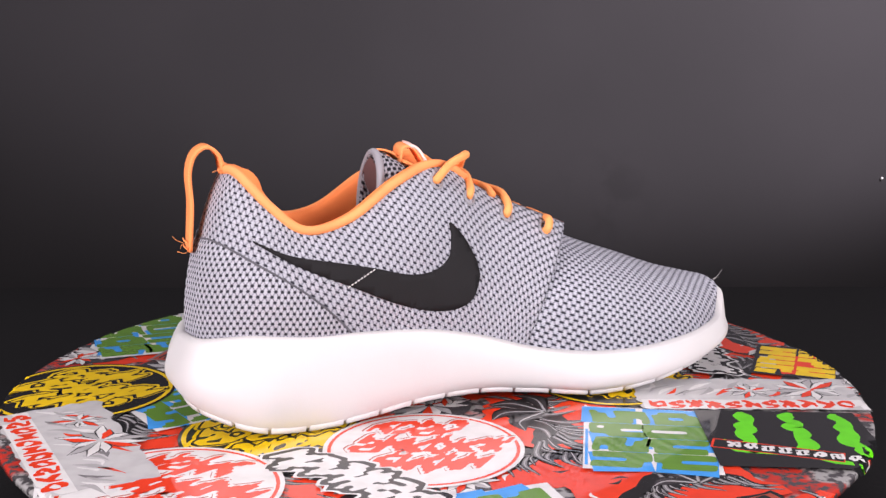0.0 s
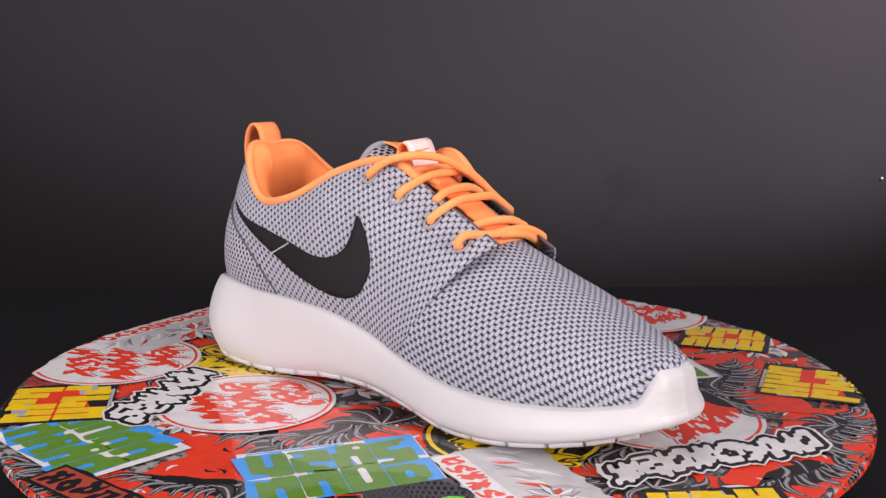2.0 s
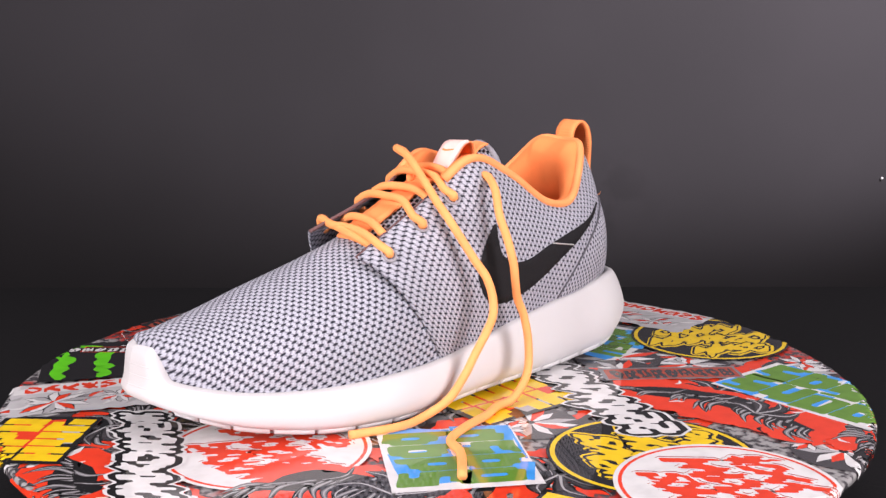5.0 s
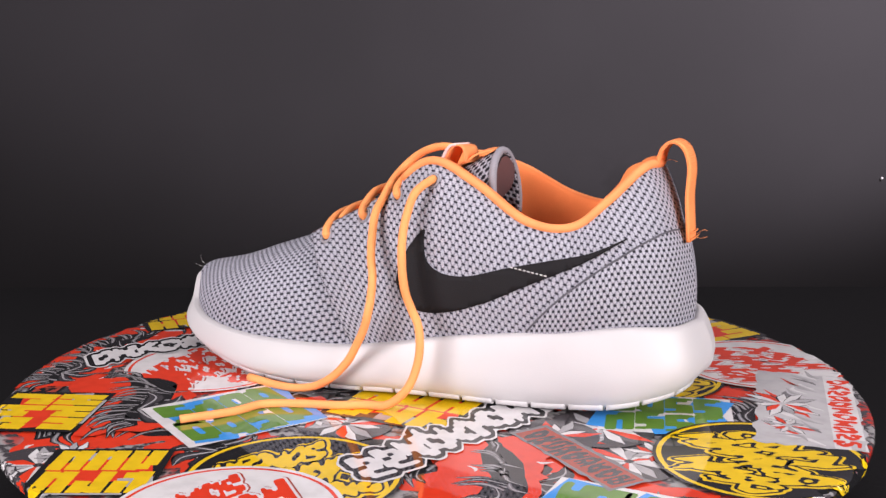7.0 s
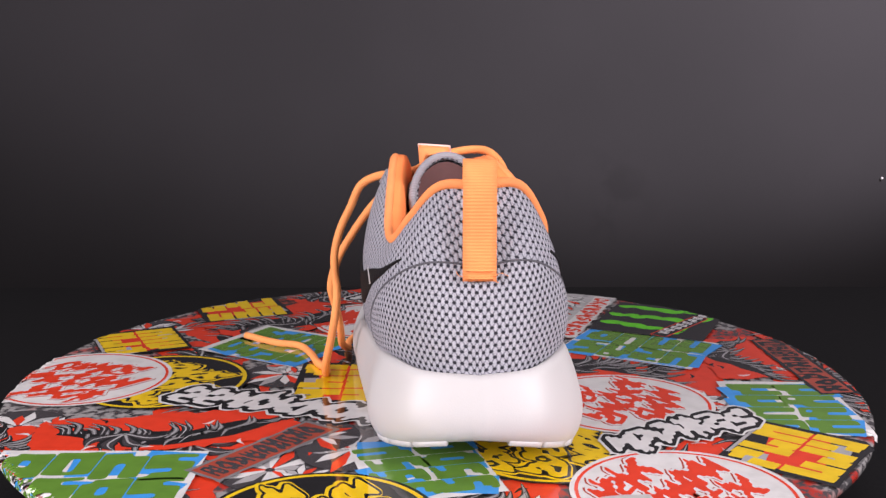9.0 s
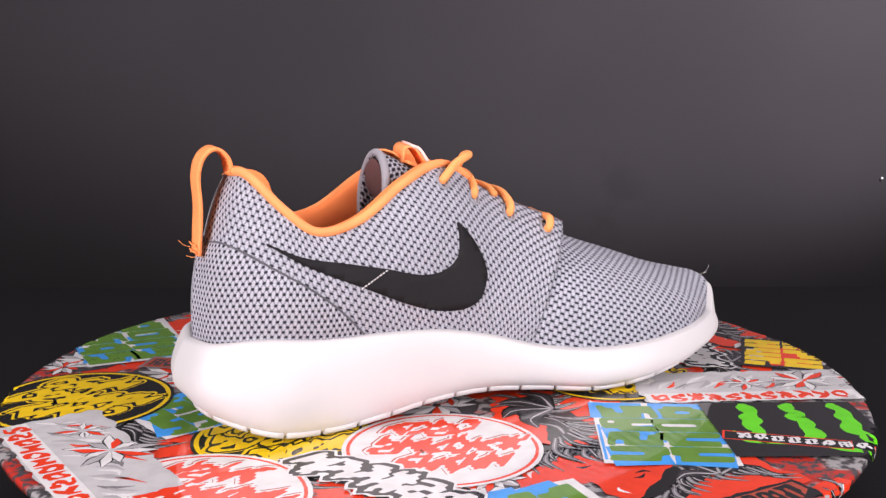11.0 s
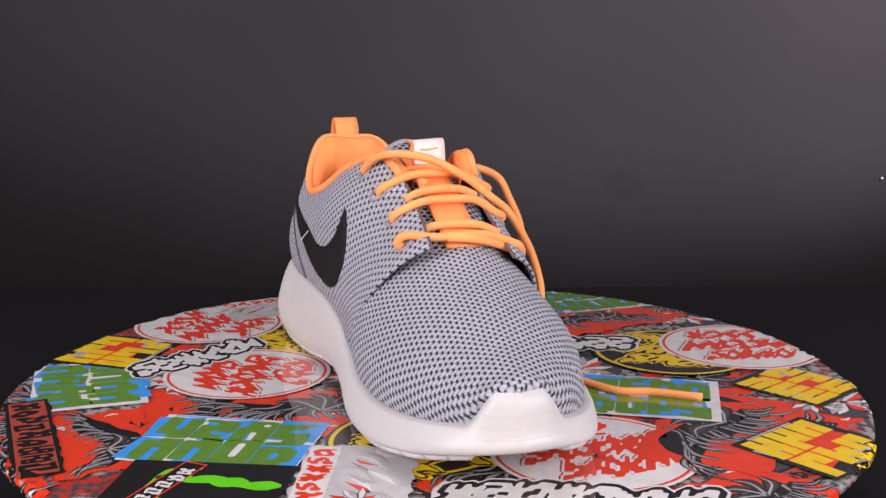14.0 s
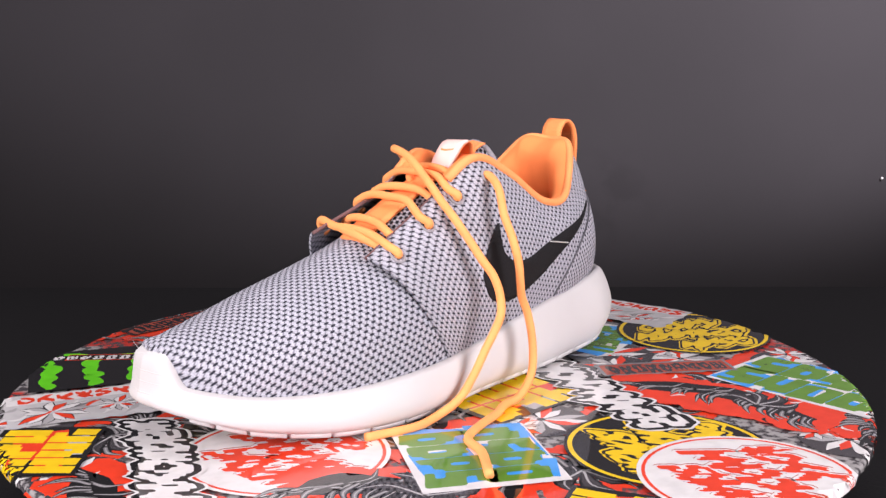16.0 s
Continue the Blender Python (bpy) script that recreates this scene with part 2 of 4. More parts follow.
def build_plate():
    bm = bmesh.new()
    radii = list(np.linspace(0.01, R_FLAT, 12)) + [R_FLAT + R_EDGE * math.pi / 2 * k / 5 for k in range(1, 6)] + [R_FLAT + R_EDGE * math.pi / 2 + 1.7]
    rings = [[bm.verts.new(on_disc(r * math.cos(a), r * math.sin(a), 0)) for a in (2 * math.pi * k / 96 for k in range(96))] for r in radii]
    rings.append([bm.verts.new((v.co.x * 0.5, v.co.y * 0.5, -0.0045)) for v in rings[-1]])
    for r in range(len(rings) - 1):
        for c in range(96):
            bm.faces.new([rings[r][c], rings[r + 1][c], rings[r + 1][(c + 1) % 96], rings[r][(c + 1) % 96]])
    bm.faces.new(rings[0])
    bm.faces.new(list(reversed(rings[-1])))
    m = material("printed_plate", (0.4, 0.4, 0.4), 0.2)
    k = Nodes(m)
    streak = k.ramp(k.noise(220.0, 5.0), 0.44, 0.58)
    patch = k.ramp(k.noise(24.0, 2.0), 0.5, 0.56)
    k.link(k.mix(streak, k.mix(patch, (0.30, 0.29, 0.29), (0.42, 0.03, 0.02)), (0.06, 0.055, 0.06)), k.bsdf.inputs["Base Color"])
    part("plate", bm, m, turntable)
    bm = bmesh.new()
    bmesh.ops.create_cone(bm, cap_ends=True, segments=64, radius1=0.09, radius2=0.085, depth=0.0515, matrix=Matrix.Translation((0, 0, -0.02925)))
    part("pedestal", bm, material("black_plastic", (0.015, 0.015, 0.015), 0.4), turntable, "black plastic pedestal")


build_plate()


class Sticker:
    """A sticker laid flat on the plate at (cx, cy) mm, turned by angle; shapes are added in its own mm."""

    count = 0

    def __init__(self, cx, cy, angle, label):
        Sticker.count += 1
        self.cx, self.cy, self.c, self.s = cx, cy, math.cos(radians(angle)), math.sin(radians(angle))
        self.height = 0.04 + 0.02 * Sticker.count
        self.label, self.base, self.laid = label, None, 0

    def at(self, x, y, layer):
        return on_disc(self.cx + x * self.c - y * self.s, self.cy + x * self.s + y * self.c, self.height + 0.002 * layer)

    def quads(self, bm, grid, layer):
        vs = [[bm.verts.new(self.at(x, y, layer)) for x, y in row] for row in grid]
        for r in range(len(vs) - 1):
            for c in range(len(vs[0]) - 1):
                bm.faces.new((vs[r][c], vs[r][c + 1], vs[r + 1][c + 1], vs[r + 1][c]))

    def add(self, name, ink, bm, label=""):
        bm.normal_update()
        for f in bm.faces:
            out = f.calc_center_median()
            if f.normal.z + 5 * (f.normal.x * out.x + f.normal.y * out.y) < 0:
                f.normal_flip()
        ob = part(name, bm, INK[ink], self.base or turntable, label, smooth=False)
        if self.base is None:
            self.base = ob
            ob["label"] = self.label
        return ob

    def card(self, w, h, ink, rough=0.0):
        bm = bmesh.new()
        n, m = max(2, int(w / 4)), max(2, int(h / 4))
        grid = [[((i / n - 0.5) * w, (j / m - 0.5) * h) for i in range(n + 1)] for j in range(m + 1)]
        if rough:
            grid = [[(x + rough * (random.random() - 0.5) * (abs(x) > w / 2 - 0.1), y + rough * (random.random() - 0.5) * (abs(y) > h / 2 - 0.1)) for x, y in row] for row in grid]
        self.quads(bm, grid, 0)
        return self.add("sticker", ink, bm)

    def disc(self, r0, r1, ink, layer, name):
        bm = bmesh.new()
        n = max(2, int((r1 - r0) / 4))
        grid = [[((r0 + (r1 - r0) * j / n) * math.cos(a), (r0 + (r1 - r0) * j / n) * math.sin(a)) for a in (2 * math.pi * k / 48 for k in range(49))] for j in range(n + 1)]
        self.quads(bm, grid, layer)
        return self.add(name, ink, bm)

    def band(self, points, widths, ink, layer, name, label=""):
        """One printed stroke along flat points, of changing width."""
        n = (len(points) - 1) * 4
        pts = [spline(points, i / 4) for i in range(n + 1)]
        ws = [np.interp(i / 4, range(len(widths)), widths) for i in range(n + 1)]
        row = []
        for i, p in enumerate(pts):
            d = pts[min(i + 1, n)] - pts[max(i - 1, 0)]
            d = d / (np.hypot(*d) or 1)
            row.append(((p[0] + d[1] * ws[i] / 2, p[1] - d[0] * ws[i] / 2), tuple(p), (p[0] - d[1] * ws[i] / 2, p[1] + d[0] * ws[i] / 2)))
        bm = bmesh.new()
        self.quads(bm, row, layer)
        return self.add(name, ink, bm, label)

    def slab(self, x0, y0, x1, y1, width, ink, layer, name):
        return self.band([(x0, y0), ((x0 + x1) / 2, (y0 + y1) / 2), (x1, y1)], [width, width, width], ink, layer, name)

    def mark(self, spec, ink, layer, grow=0, name="mark", shift=(0, 0), soft=3):
        """One chunky brush mark as a connected patch with rounded edges."""
        shape, x, y, w, h, slant, tail = spec
        self.laid += 1
        layer += 0.22 * (self.laid % 4)
        cells = set()
        for r, line in enumerate(shape):
            for c, ch in enumerate(line):
                if ch == "#":
                    for dr in (0, 1):
                        for dc in (0, 1):
                            cells.add((2 * c + dc, 2 * (6 - r) + dr))
        if tail:
            low = [c for c in cells if c[1] == 0]
            if low:
                c = sorted(low)[len(low) // 2][0]
                cells |= {(c, -k) for k in range(1, tail + 1)} | {(c + 1, -k) for k in range(1, tail)}
        for _ in range(grow):
            cells |= {(a + i, b + j) for a, b in cells for i, j in ((1, 0), (-1, 0), (0, 1), (0, -1))}
        points, count = {}, {}
        for a, b in cells:
            ring = [(a, b), (a + 1, b), (a + 1, b + 1), (a, b + 1)]
            for k in range(4):
                e = (ring[k], ring[(k + 1) % 4])
                count[e] = count.get(e, 0) + 1
            for p in ring:
                points[p] = (float(p[0]), float(p[1]))
        rim = {}
        for p, q in count:
            if (q, p) not in count:
                rim.setdefault(p, []).append(q), rim.setdefault(q, []).append(p)
        for _ in range(soft):
            moved = {}
            for p, near in rim.items():
                mx, my = sum(points[q][0] for q in near) / len(near), sum(points[q][1] for q in near) / len(near)
                moved[p] = (points[p][0] * 0.5 + mx * 0.5, points[p][1] * 0.5 + my * 0.5)
            points.update(moved)
        bm = bmesh.new()
        vs = {}
        for p, (a, b) in points.items():
            fx, fy = a / 10, b / 14
            vs[p] = bm.verts.new(self.at(x + fx * w + slant * fy * h + shift[0], y + fy * h + 0.04 * h * math.sin(fx * 3 + x) + shift[1], layer))
        for a, b in cells:
            bm.faces.new((vs[(a, b)], vs[(a + 1, b)], vs[(a + 1, b + 1)], vs[(a, b + 1)]))
        return self.add(name, ink, bm)


SHAPES = [shape.split("/") for shape in (
    "##.##/##.##/#####/.##.#/.##.#/#####/##.##", ".####/.#.##/##.##/##.#./#####/.##.#/.##.#", "###.#/#.###/#.#.#/###.#/#.###/#.#.#/#.###",
    "#.#.#/#.#.#/#####/##..#/##.##/.####/.##..", "..###/.####/##.##/##.##/####./.###./.##..", "#####/.#.##/.#.##/##.##/##.#./##.#./#####",
    "##..#/###.#/.####/.#.##/##.##/####./##...", ".##.#/.####/##.##/#..##/##.##/.###./.###.", "#.##./#.###/#####/##.##/.#.##/.####/..##.")]


HEAVY = [shape.split("/") for shape in (
    "##.##/##.##/##.##/#####/#####/.##.#/.####", "#####/#####/##.##/##.##/##.##/##.##/#####", "##.##/##.##/##.##/##.##/#####/#####/..###",
    "#####/####./##.../#####/#####/..###/#####", "####./#####/##.##/##.##/#####/####./##...", ".####/#####/##.##/##.##/##.##/#####/.####")]


CUT = [shape.split("/") for shape in (
    "##..#/##.##/#####/.####/.##.#/###../##...", "#...#/##.##/#####/#####/##.##/#..##/...##", "..###/.####/##.##/#...#/##..#/####./.###.",
    "###../.###./..###/.####/###.#/##..#/#....", "#..##/#.###/###.#/##..#/##.##/#####/.##..", "####./...##/.####/###../##.##/.####/...##",
    "#.#.#/#.###/#####/.###./.####/####./#.#..")]


def row_of(rng, x, y, w, h, n, slant=0.0, tails=0.0, overlap=1.0, shapes=SHAPES):
    """n chunky brush marks side by side; every other one stands on its head."""
    step = w / n
    out = []
    for i in range(n):
        shape = shapes[rng.randrange(len(shapes))]
        if rng.random() < 0.5:
            shape = list(reversed(shape))
        out.append((shape, x + i * step, y + rng.uniform(-0.06, 0.06) * h, step * overlap, h * rng.uniform(0.92, 1.12), slant, rng.randrange(2, 5) if rng.random() < tails else 0))
    return out


def round_red(cx, cy, angle, seed, r=44):
    """White round sticker, red rim and three rows of dripping red marks."""
    rng = random.Random(seed)
    s = Sticker(cx, cy, angle, "round white sticker with a red rim and red brush marks")
    s.disc(0.5, r, "white", 0, "sticker")
    s.disc(r - 3.4, r - 1.9, "red", 1, "rim_line")
    for spec in row_of(rng, -30, 8, 46, 18, 5, 0.5, 0.6, 1.12, CUT) + row_of(rng, -40, -12, 64, 18, 6, 0.5, 0.6, 1.12, CUT) + row_of(rng, -22, -32, 40, 17, 4, 0.5, 0.5, 1.12, CUT):
        s.mark(spec, "brick", 1, 1, "mark_shadow", (0.6, -0.6), soft=1)
        s.mark(spec, "white", 2, 1, "mark_edge", soft=1)
        s.mark(spec, "red", 3, soft=1)


def round_yellow(cx, cy, angle, seed, r=44):
    rng = random.Random(seed)
    s = Sticker(cx, cy, angle, "round black sticker with a yellow rim and bubbly yellow marks")
    s.disc(0.5, r, "black", 0, "sticker")
    s.disc(r - 3.6, r - 1.5, "yellow", 1, "rim_line")
    for spec in row_of(rng, -30, 8, 48, 18, 5, 0.45, 0.3, 1.16, CUT) + row_of(rng, -40, -12, 66, 18, 6, 0.45, 0.3, 1.16, CUT) + row_of(rng, -22, -32, 42, 17, 4, 0.45, 0.3, 1.16, CUT):
        s.mark(spec, "yellow", 1, 2, "mark_shadow", (0.4, -0.6))
        s.mark(spec, "black", 2, 1, "mark_edge")
        s.mark(spec, "yellow", 3)


def square_green(cx, cy, angle, w, h, seed):
    rng = random.Random(seed)
    s = Sticker(cx, cy, angle, "white sticker with chunky green block marks on blue")
    s.card(w, h, "white")
    for y in (h * 0.26, -h * 0.24):
        for k in range(3):
            x = -w * 0.36 + k * w * 0.33 + rng.uniform(-4, 4)
            s.slab(x - w * 0.13, y + rng.uniform(-4, 4), x + w * 0.15, y + rng.uniform(-4, 4), h * 0.44, "blue", 1 + k, "blue_patch")
    for k in range(2):
        for spec in row_of(rng, -w / 2 + 3, -h / 2 + 3 + k * (h - 5) / 2, w - 7, (h - 5) / 2 - 1.0, 4, 0.0, 0, 0.98, HEAVY):
            s.mark(spec, "green", 6, soft=1)
    s.slab(-w / 2 + 4, h / 2 - 1.4, w * 0.1, h / 2 - 1.4, 1.3, "blue", 6, "small_print")


def block_yellow(cx, cy, angle, w, h, seed):
    rng = random.Random(seed)
    s = Sticker(cx, cy, angle, "black and red sticker with heavy yellow block marks")
    s.card(w, h, "black")
    s.slab(-w * 0.4, -h * 0.1, w * 0.4, h * 0.1, h * 0.5, "red", 1, "red_ground")
    s.slab(-w * 0.1, -h * 0.35, w * 0.3, -h * 0.3, 8, "pale", 2, "pale_ground")
    s.slab(-w * 0.47, h * 0.2, -w * 0.2, h * 0.25, 9, "pale", 2, "pale_ground")
    tall, step = (h - 6) / 2, (w - 5) / 6
    for k in range(2):
        low = -h / 2 + 2 + k * (tall + 1.4)
        for i in range(6):
            x = -w / 2 + 2.5 + (i + 0.5) * step
            cut, end = rng.choice((0, 0, 0.25, 0.45)), rng.random() < 0.5
            y0, y1 = low + tall * cut * end, low + tall - tall * cut * (not end)
            s.slab(x - 0.5, y0, x + 0.5, y1, step * 0.84, "yellow", 3 + i % 2, "block_mark")
            if i % 2 == 0:
                y = low + 0.2 * k + tall * rng.choice((0.18, 0.5, 0.82))
                s.slab(x, y, x + step, y, tall * 0.28, "yellow", 5, "block_mark")
    s.slab(-w * 0.3, h / 2 - 1.6, w * 0.3, h / 2 - 1.6, 1.6, "pale", 4, "small_print")


def petal_ring(s, x, y, r, rng, layer):
    for k in range(13):
        a = 2 * math.pi * k / 13 + rng.uniform(-0.1, 0.1)
        r1 = r * rng.uniform(0.75, 1.3)
        b = a + rng.uniform(-0.25, 0.25)
        pts = [(x + 2 * math.cos(a), y + 2 * math.sin(a)), (x + r1 * 0.6 * math.cos((a + b) / 2), y + r1 * 0.6 * math.sin((a + b) / 2)), (x + r1 * math.cos(b), y + r1 * math.sin(b))]
        s.band(pts, [r * 0.12, r * 0.38, 0.5], "dark", layer + (k % 2), "petal_edge")
        s.band(pts, [r * 0.06, r * 0.28, 0.2], "red" if k % 4 == 1 else "pale" if k % 2 else "white", layer + 2 + (k % 2), "petal")


def strip_flower(cx, cy, angle, seed, fx, fy):
    """White sticker: a row of red marks under a pale flower."""
    rng = random.Random(seed)
    s = Sticker(cx, cy, angle, "pale sticker with a row of red marks under a grey flower")
    s.card(106, 46, "silver", 3.0)
    for k in range(26):
        x, y = -50 + k * 3.9, rng.uniform(-8, 6)
        s.band([(x, y), (x + rng.uniform(2, 7), y + rng.uniform(3, 8)), (x + rng.uniform(6, 15), y + rng.uniform(5, 15))], [0.6, rng.uniform(2, 4), 0.3], ("white", "pale", "white", "red", "grey", "pale")[k % 6], 1 + k % 2, "plume")
    s.slab(-52, -16, 52, -16, 13, "white", 3, "strip")
    for spec in row_of(rng, -49, -21.2, 97, 10.6, 11, 0, 0, 0.88, CUT):
        s.mark(spec, "red", 4)
    petal_ring(s, fx, fy, 16, rng, 5)
    petal_ring(s, fx - 30, fy - 2, 10, rng, 5)


def claws_green(cx, cy, angle):
    rng = random.Random(5)
    s = Sticker(cx, cy, angle, "black sticker with three ragged green claw stripes and a slanting white strip")
    s.card(72, 68, "black")
    for x in (-16, 6, 28):
        pts, ws = [], []
        for k in range(12):
            y = 32 - k * 4.6
            pts.append((x + rng.uniform(-2.0, 2.0) - (32 - y) * 0.06, y))
            ws.append(2.5 if k in (0, 11) else rng.uniform(5.5, 9.5))
        s.band(pts, ws, "lime", 1, "claw_stripe")
    s.band([(-30, -4), (-24, -14), (-8, -20)], [3, 9, 1], "lime", 1, "claw_tip")
    s.band([(-2, -16), (12, -26), (24, -30)], [2, 6, 1], "lime", 1, "claw_tip")
    for a, b, wide, ink, layer, name in ((-35, 34, 10.5, "red", 2, "strip_edge"), (-34, 33, 9.0, "black", 3, "strip"),):
        s.slab(a, -8 - (a + 34) * 0.28, b, -8 - (b + 34) * 0.28, wide, ink, layer, name)
    for spec in row_of(rng, -29, -12, 60, 6.0, 9, 0.1, 0, 0.85):
        shape, x, y, w, h, sl, tail = spec
        s.mark((shape, x, y - (x + 31) * 0.28, w, h, sl, tail), "white", 4)


def jagged_white(cx, cy, angle, w, seed, h=29):
    rng = random.Random(seed)
    s = Sticker(cx, cy, angle, "jagged white marks with thick black outlines")
    s.card(w + 3, h * 0.55, "white", 7.0)
    n = max(6, int(w / 12.5))
    for i, spec in enumerate(row_of(rng, -w / 2, -h / 2 + 3, w, h - 8, n, 0.3, 0.25, 1.12, CUT)):
        s.mark(spec, "white", 1, 3, "mark_rim", soft=1)
        s.mark(spec, "black", 2, 2, "mark_edge", soft=1)
        s.mark(spec, "white", 3, soft=1)


def red_dragon(cx, cy, angle, w, h, seed, wing=True):
    rng = random.Random(seed)
    s = Sticker(cx, cy, angle, "red sticker with a dark feathered winged shape")
    s.card(w, h, "red", 5.0)
    spine = [(-w * 0.44 + w * 0.86 * k / 8, h * 0.16 * math.sin(k * 0.75 + seed) + h * 0.06) for k in range(9)]
    s.band(spine, [2, h * 0.3, h * 0.38, h * 0.3, h * 0.4, h * 0.35, h * 0.3, h * 0.22, 2], "black", 1, "body")
    for k in range(34):
        f = k / 33 * 7.6 + 0.2
        x, y = spline(spine, f)
        a = radians(195 + 95 * (k / 33) + rng.uniform(-18, 18) + (160 if k % 5 == 4 else 0))
        ln = h * rng.uniform(0.25, 0.5)
        pts = [(x, y), (x + ln * 0.55 * math.cos(a), y + ln * 0.55 * math.sin(a)), (x + ln * math.cos(a + 0.4), y + ln * math.sin(a + 0.4))]
        s.band(pts, [3.4, 3.8, 0.6], "black", 2 + 3 * (k % 2), "feather_edge")
        s.band(pts, [1.6, 2.3, 0.2], "grey" if k % 3 else "dark", 3 + 3 * (k % 2), "feather")
        s.band(pts, [0.3, 0.7, 0.1], "pale", 4 + 3 * (k % 2), "feather_line")
    if wing:
        for k in range(4):
            a0 = radians(20 + 42 * k)
            x0, y0 = w * 0.16, h * 0.02
            pts = [(x0, y0), (x0 + h * 0.3 * math.cos(a0), y0 + h * 0.3 * math.sin(a0)), (x0 + h * 0.46 * math.cos(a0 + 0.35), y0 + h * 0.46 * math.sin(a0 + 0.35))]
            s.band(pts, [2, h * 0.2, 0.6], "black", 8 + k % 2, "wing_edge")
            s.band(pts, [1, h * 0.14, 0.2], "dark", 10 + k % 2, "wing_web")
            s.band(pts, [1.2, 0.9, 0.3], "pale", 12, "wing_bone")
    for k in range(7):
        x, y, a = rng.uniform(-w, w) * 0.44, rng.uniform(-h, h) * 0.42, rng.uniform(0, 6.3)
        s.band([(x, y), (x + 3 * math.cos(a), y + 3 * math.sin(a)), (x + 7 * math.cos(a + 0.5), y + 7 * math.sin(a + 0.5))], [0.4, 2.0, 0.2], "black" if k % 2 else "white", 1, "fleck")


def plate_strip(cx, cy, angle, w, h, seed, dull=False):
    rng = random.Random(seed)
    s = Sticker(cx, cy, angle, "narrow black sticker with a row of red block marks")
    s.card(w, h, "black" if not dull else "grey", 1.5)
    s.slab(-w / 2 + 2, 0, w / 2 - 2, 0, h - 4, "brick", 1, "red_ground")
    for spec in row_of(rng, -w / 2 + 4, -h / 2 + 3.5, w - 8, h - 7, 9, 0, 0, 0.9):
        s.mark(spec, "black" if not dull else "dark", 2)


def flower(cx, cy, seed, r=22):
    rng = random.Random(seed)
    s = Sticker(cx, cy, seed * 20, "grey flower print with red petals")
    s.disc(0.5, r * 0.9, "dark", 0, "sticker")
    petal_ring(s, 0, 0, r * 0.8, rng, 1)
    petal_ring(s, r * 0.5, r * 0.4, r * 0.5, rng, 6)


def stickers():
    for i, (x, y, a) in enumerate(((150, 10, 30), (120, 40, 80), (-150, 60, 20), (-60, 90, 200), (-20, 130, 10), (50, 150, 60), (-140, -60, 100), (-60, -40, 0), (-60, -130, 50), (50, -110, 10), (-20, -150, 70), (60, -190, 30), (-110, 60, 150), (30, 60, 20))):
        red_dragon(x, y, a, 80, 50, 40 + i, i % 2 == 0)
    for i, (x, y) in enumerate(((-185, 50), (-135, 20), (30, 195), (-130, 150), (180, 60), (195, -10), (100, 130), (-20, 75), (0, -140), (-40, -110))):
        flower(x, y, 10 + i, 24)
    plate_strip(120, 150, 130, 70, 16, 5)
    plate_strip(-150, 140, 55, 60, 14, 6)
    red_dragon(165, 95, 120, 90, 50, 21, False)
    red_dragon(50, -62, 80, 70, 60, 22)
    red_dragon(92, -140, 25, 75, 42, 23)
    red_dragon(-20, -15, 30, 90, 70, 24)
    red_dragon(150, 125, 140, 70, 40, 25)
    red_dragon(-160, 130, 60, 60, 40, 26)
    red_dragon(130, -170, 20, 60, 40, 27, False)
    flower(-3, -42, 1)
    flower(-104, -2, 2, 26)
    flower(110, -5, 3)
    flower(-95, 20, 4, 22)
    block_yellow(-22, 40, 200, 66, 50, 1)
    round_yellow(-72, -78, 200, 2, 40)
    round_yellow(88, -4, 170, 3, 40)
    square_green(-113, -38, 215, 60, 52, 1)
    round_red(98, 70, 290, 4)
    red_dragon(-112, 84, 122, 112, 44, 5)
    red_dragon(74, 128, 155, 84, 56, 6)
    square_green(-168, 84, 110, 86, 56, 2)
    square_green(26, 104, 80, 66, 60, 3)
    square_green(92, -86, 82, 76, 56, 4)
    square_green(16, -172, 19, 76, 54, 5)
    plate_strip(-117, 32, -15, 72, 20, 1, True)
    plate_strip(88, -172, 25, 98, 20, 2)
    block_yellow(192, 26, 250, 56, 44, 2)
    block_yellow(-42, -177, -15, 56, 50, 3)
    block_yellow(90, 165, 133, 54, 50, 4)
    block_yellow(5, 181, 46, 50, 48, 5)
    round_yellow(-52, 128, 260, 6)
    round_yellow(-172, -20, 170, 7)
    round_red(-5, -97, 180, 8, 42.5)
    round_red(-102, -140, 165, 9)
    round_red(-63, 167, 275, 10)
    strip_flower(-154, -92, -60, 1, 2, 11)
    strip_flower(150, -27, -1, 2, 33, 6)
    claws_green(153, -87, -4)
    jagged_white(-36, -126, -41, 76, 1)
    jagged_white(146, 55, 86, 100, 2)
    jagged_white(-65, 50, 92, 106, 3)


# ---- sneaker ----
sneaker = new("sneaker")
tagged(sneaker, "grey knit running sneaker with orange laces and thick white sole", "sneaker")

QB_X = [-139.6, -134.2, -116.5, -91, -68, -48, -28, -9, 10]
QB = {1: ([-2, 16.8, 31.2, 39, 43, 46.5, 49, 51, 53.5], [39, 40, 40.5, 36.5, 34, 31, 27.5, 23.5, 21]),
      -1: ([-2, -21, -34, -36.5, -36, -35, -33.5, -33, -34.5], [39, 41, 43, 41, 40, 39, 36.5, 31.5, 26])}
QT_X = [-121.4, -117.6, -105.5, -91, -70, -45, -21, 5, 45]
QT = {1: ([-2, 13.6, 25, 33, 36.5, 36.5, 35.5, 33, 35.5], [113, 112, 98, 86, 88, 104, 113, 95, 73.5]),
      -1: ([-2, -17.4, -27, -30, -27, -18, -7, -2, -5], [113, 113, 99, 88.5, 92.5, 106.5, 112, 97, 80])}
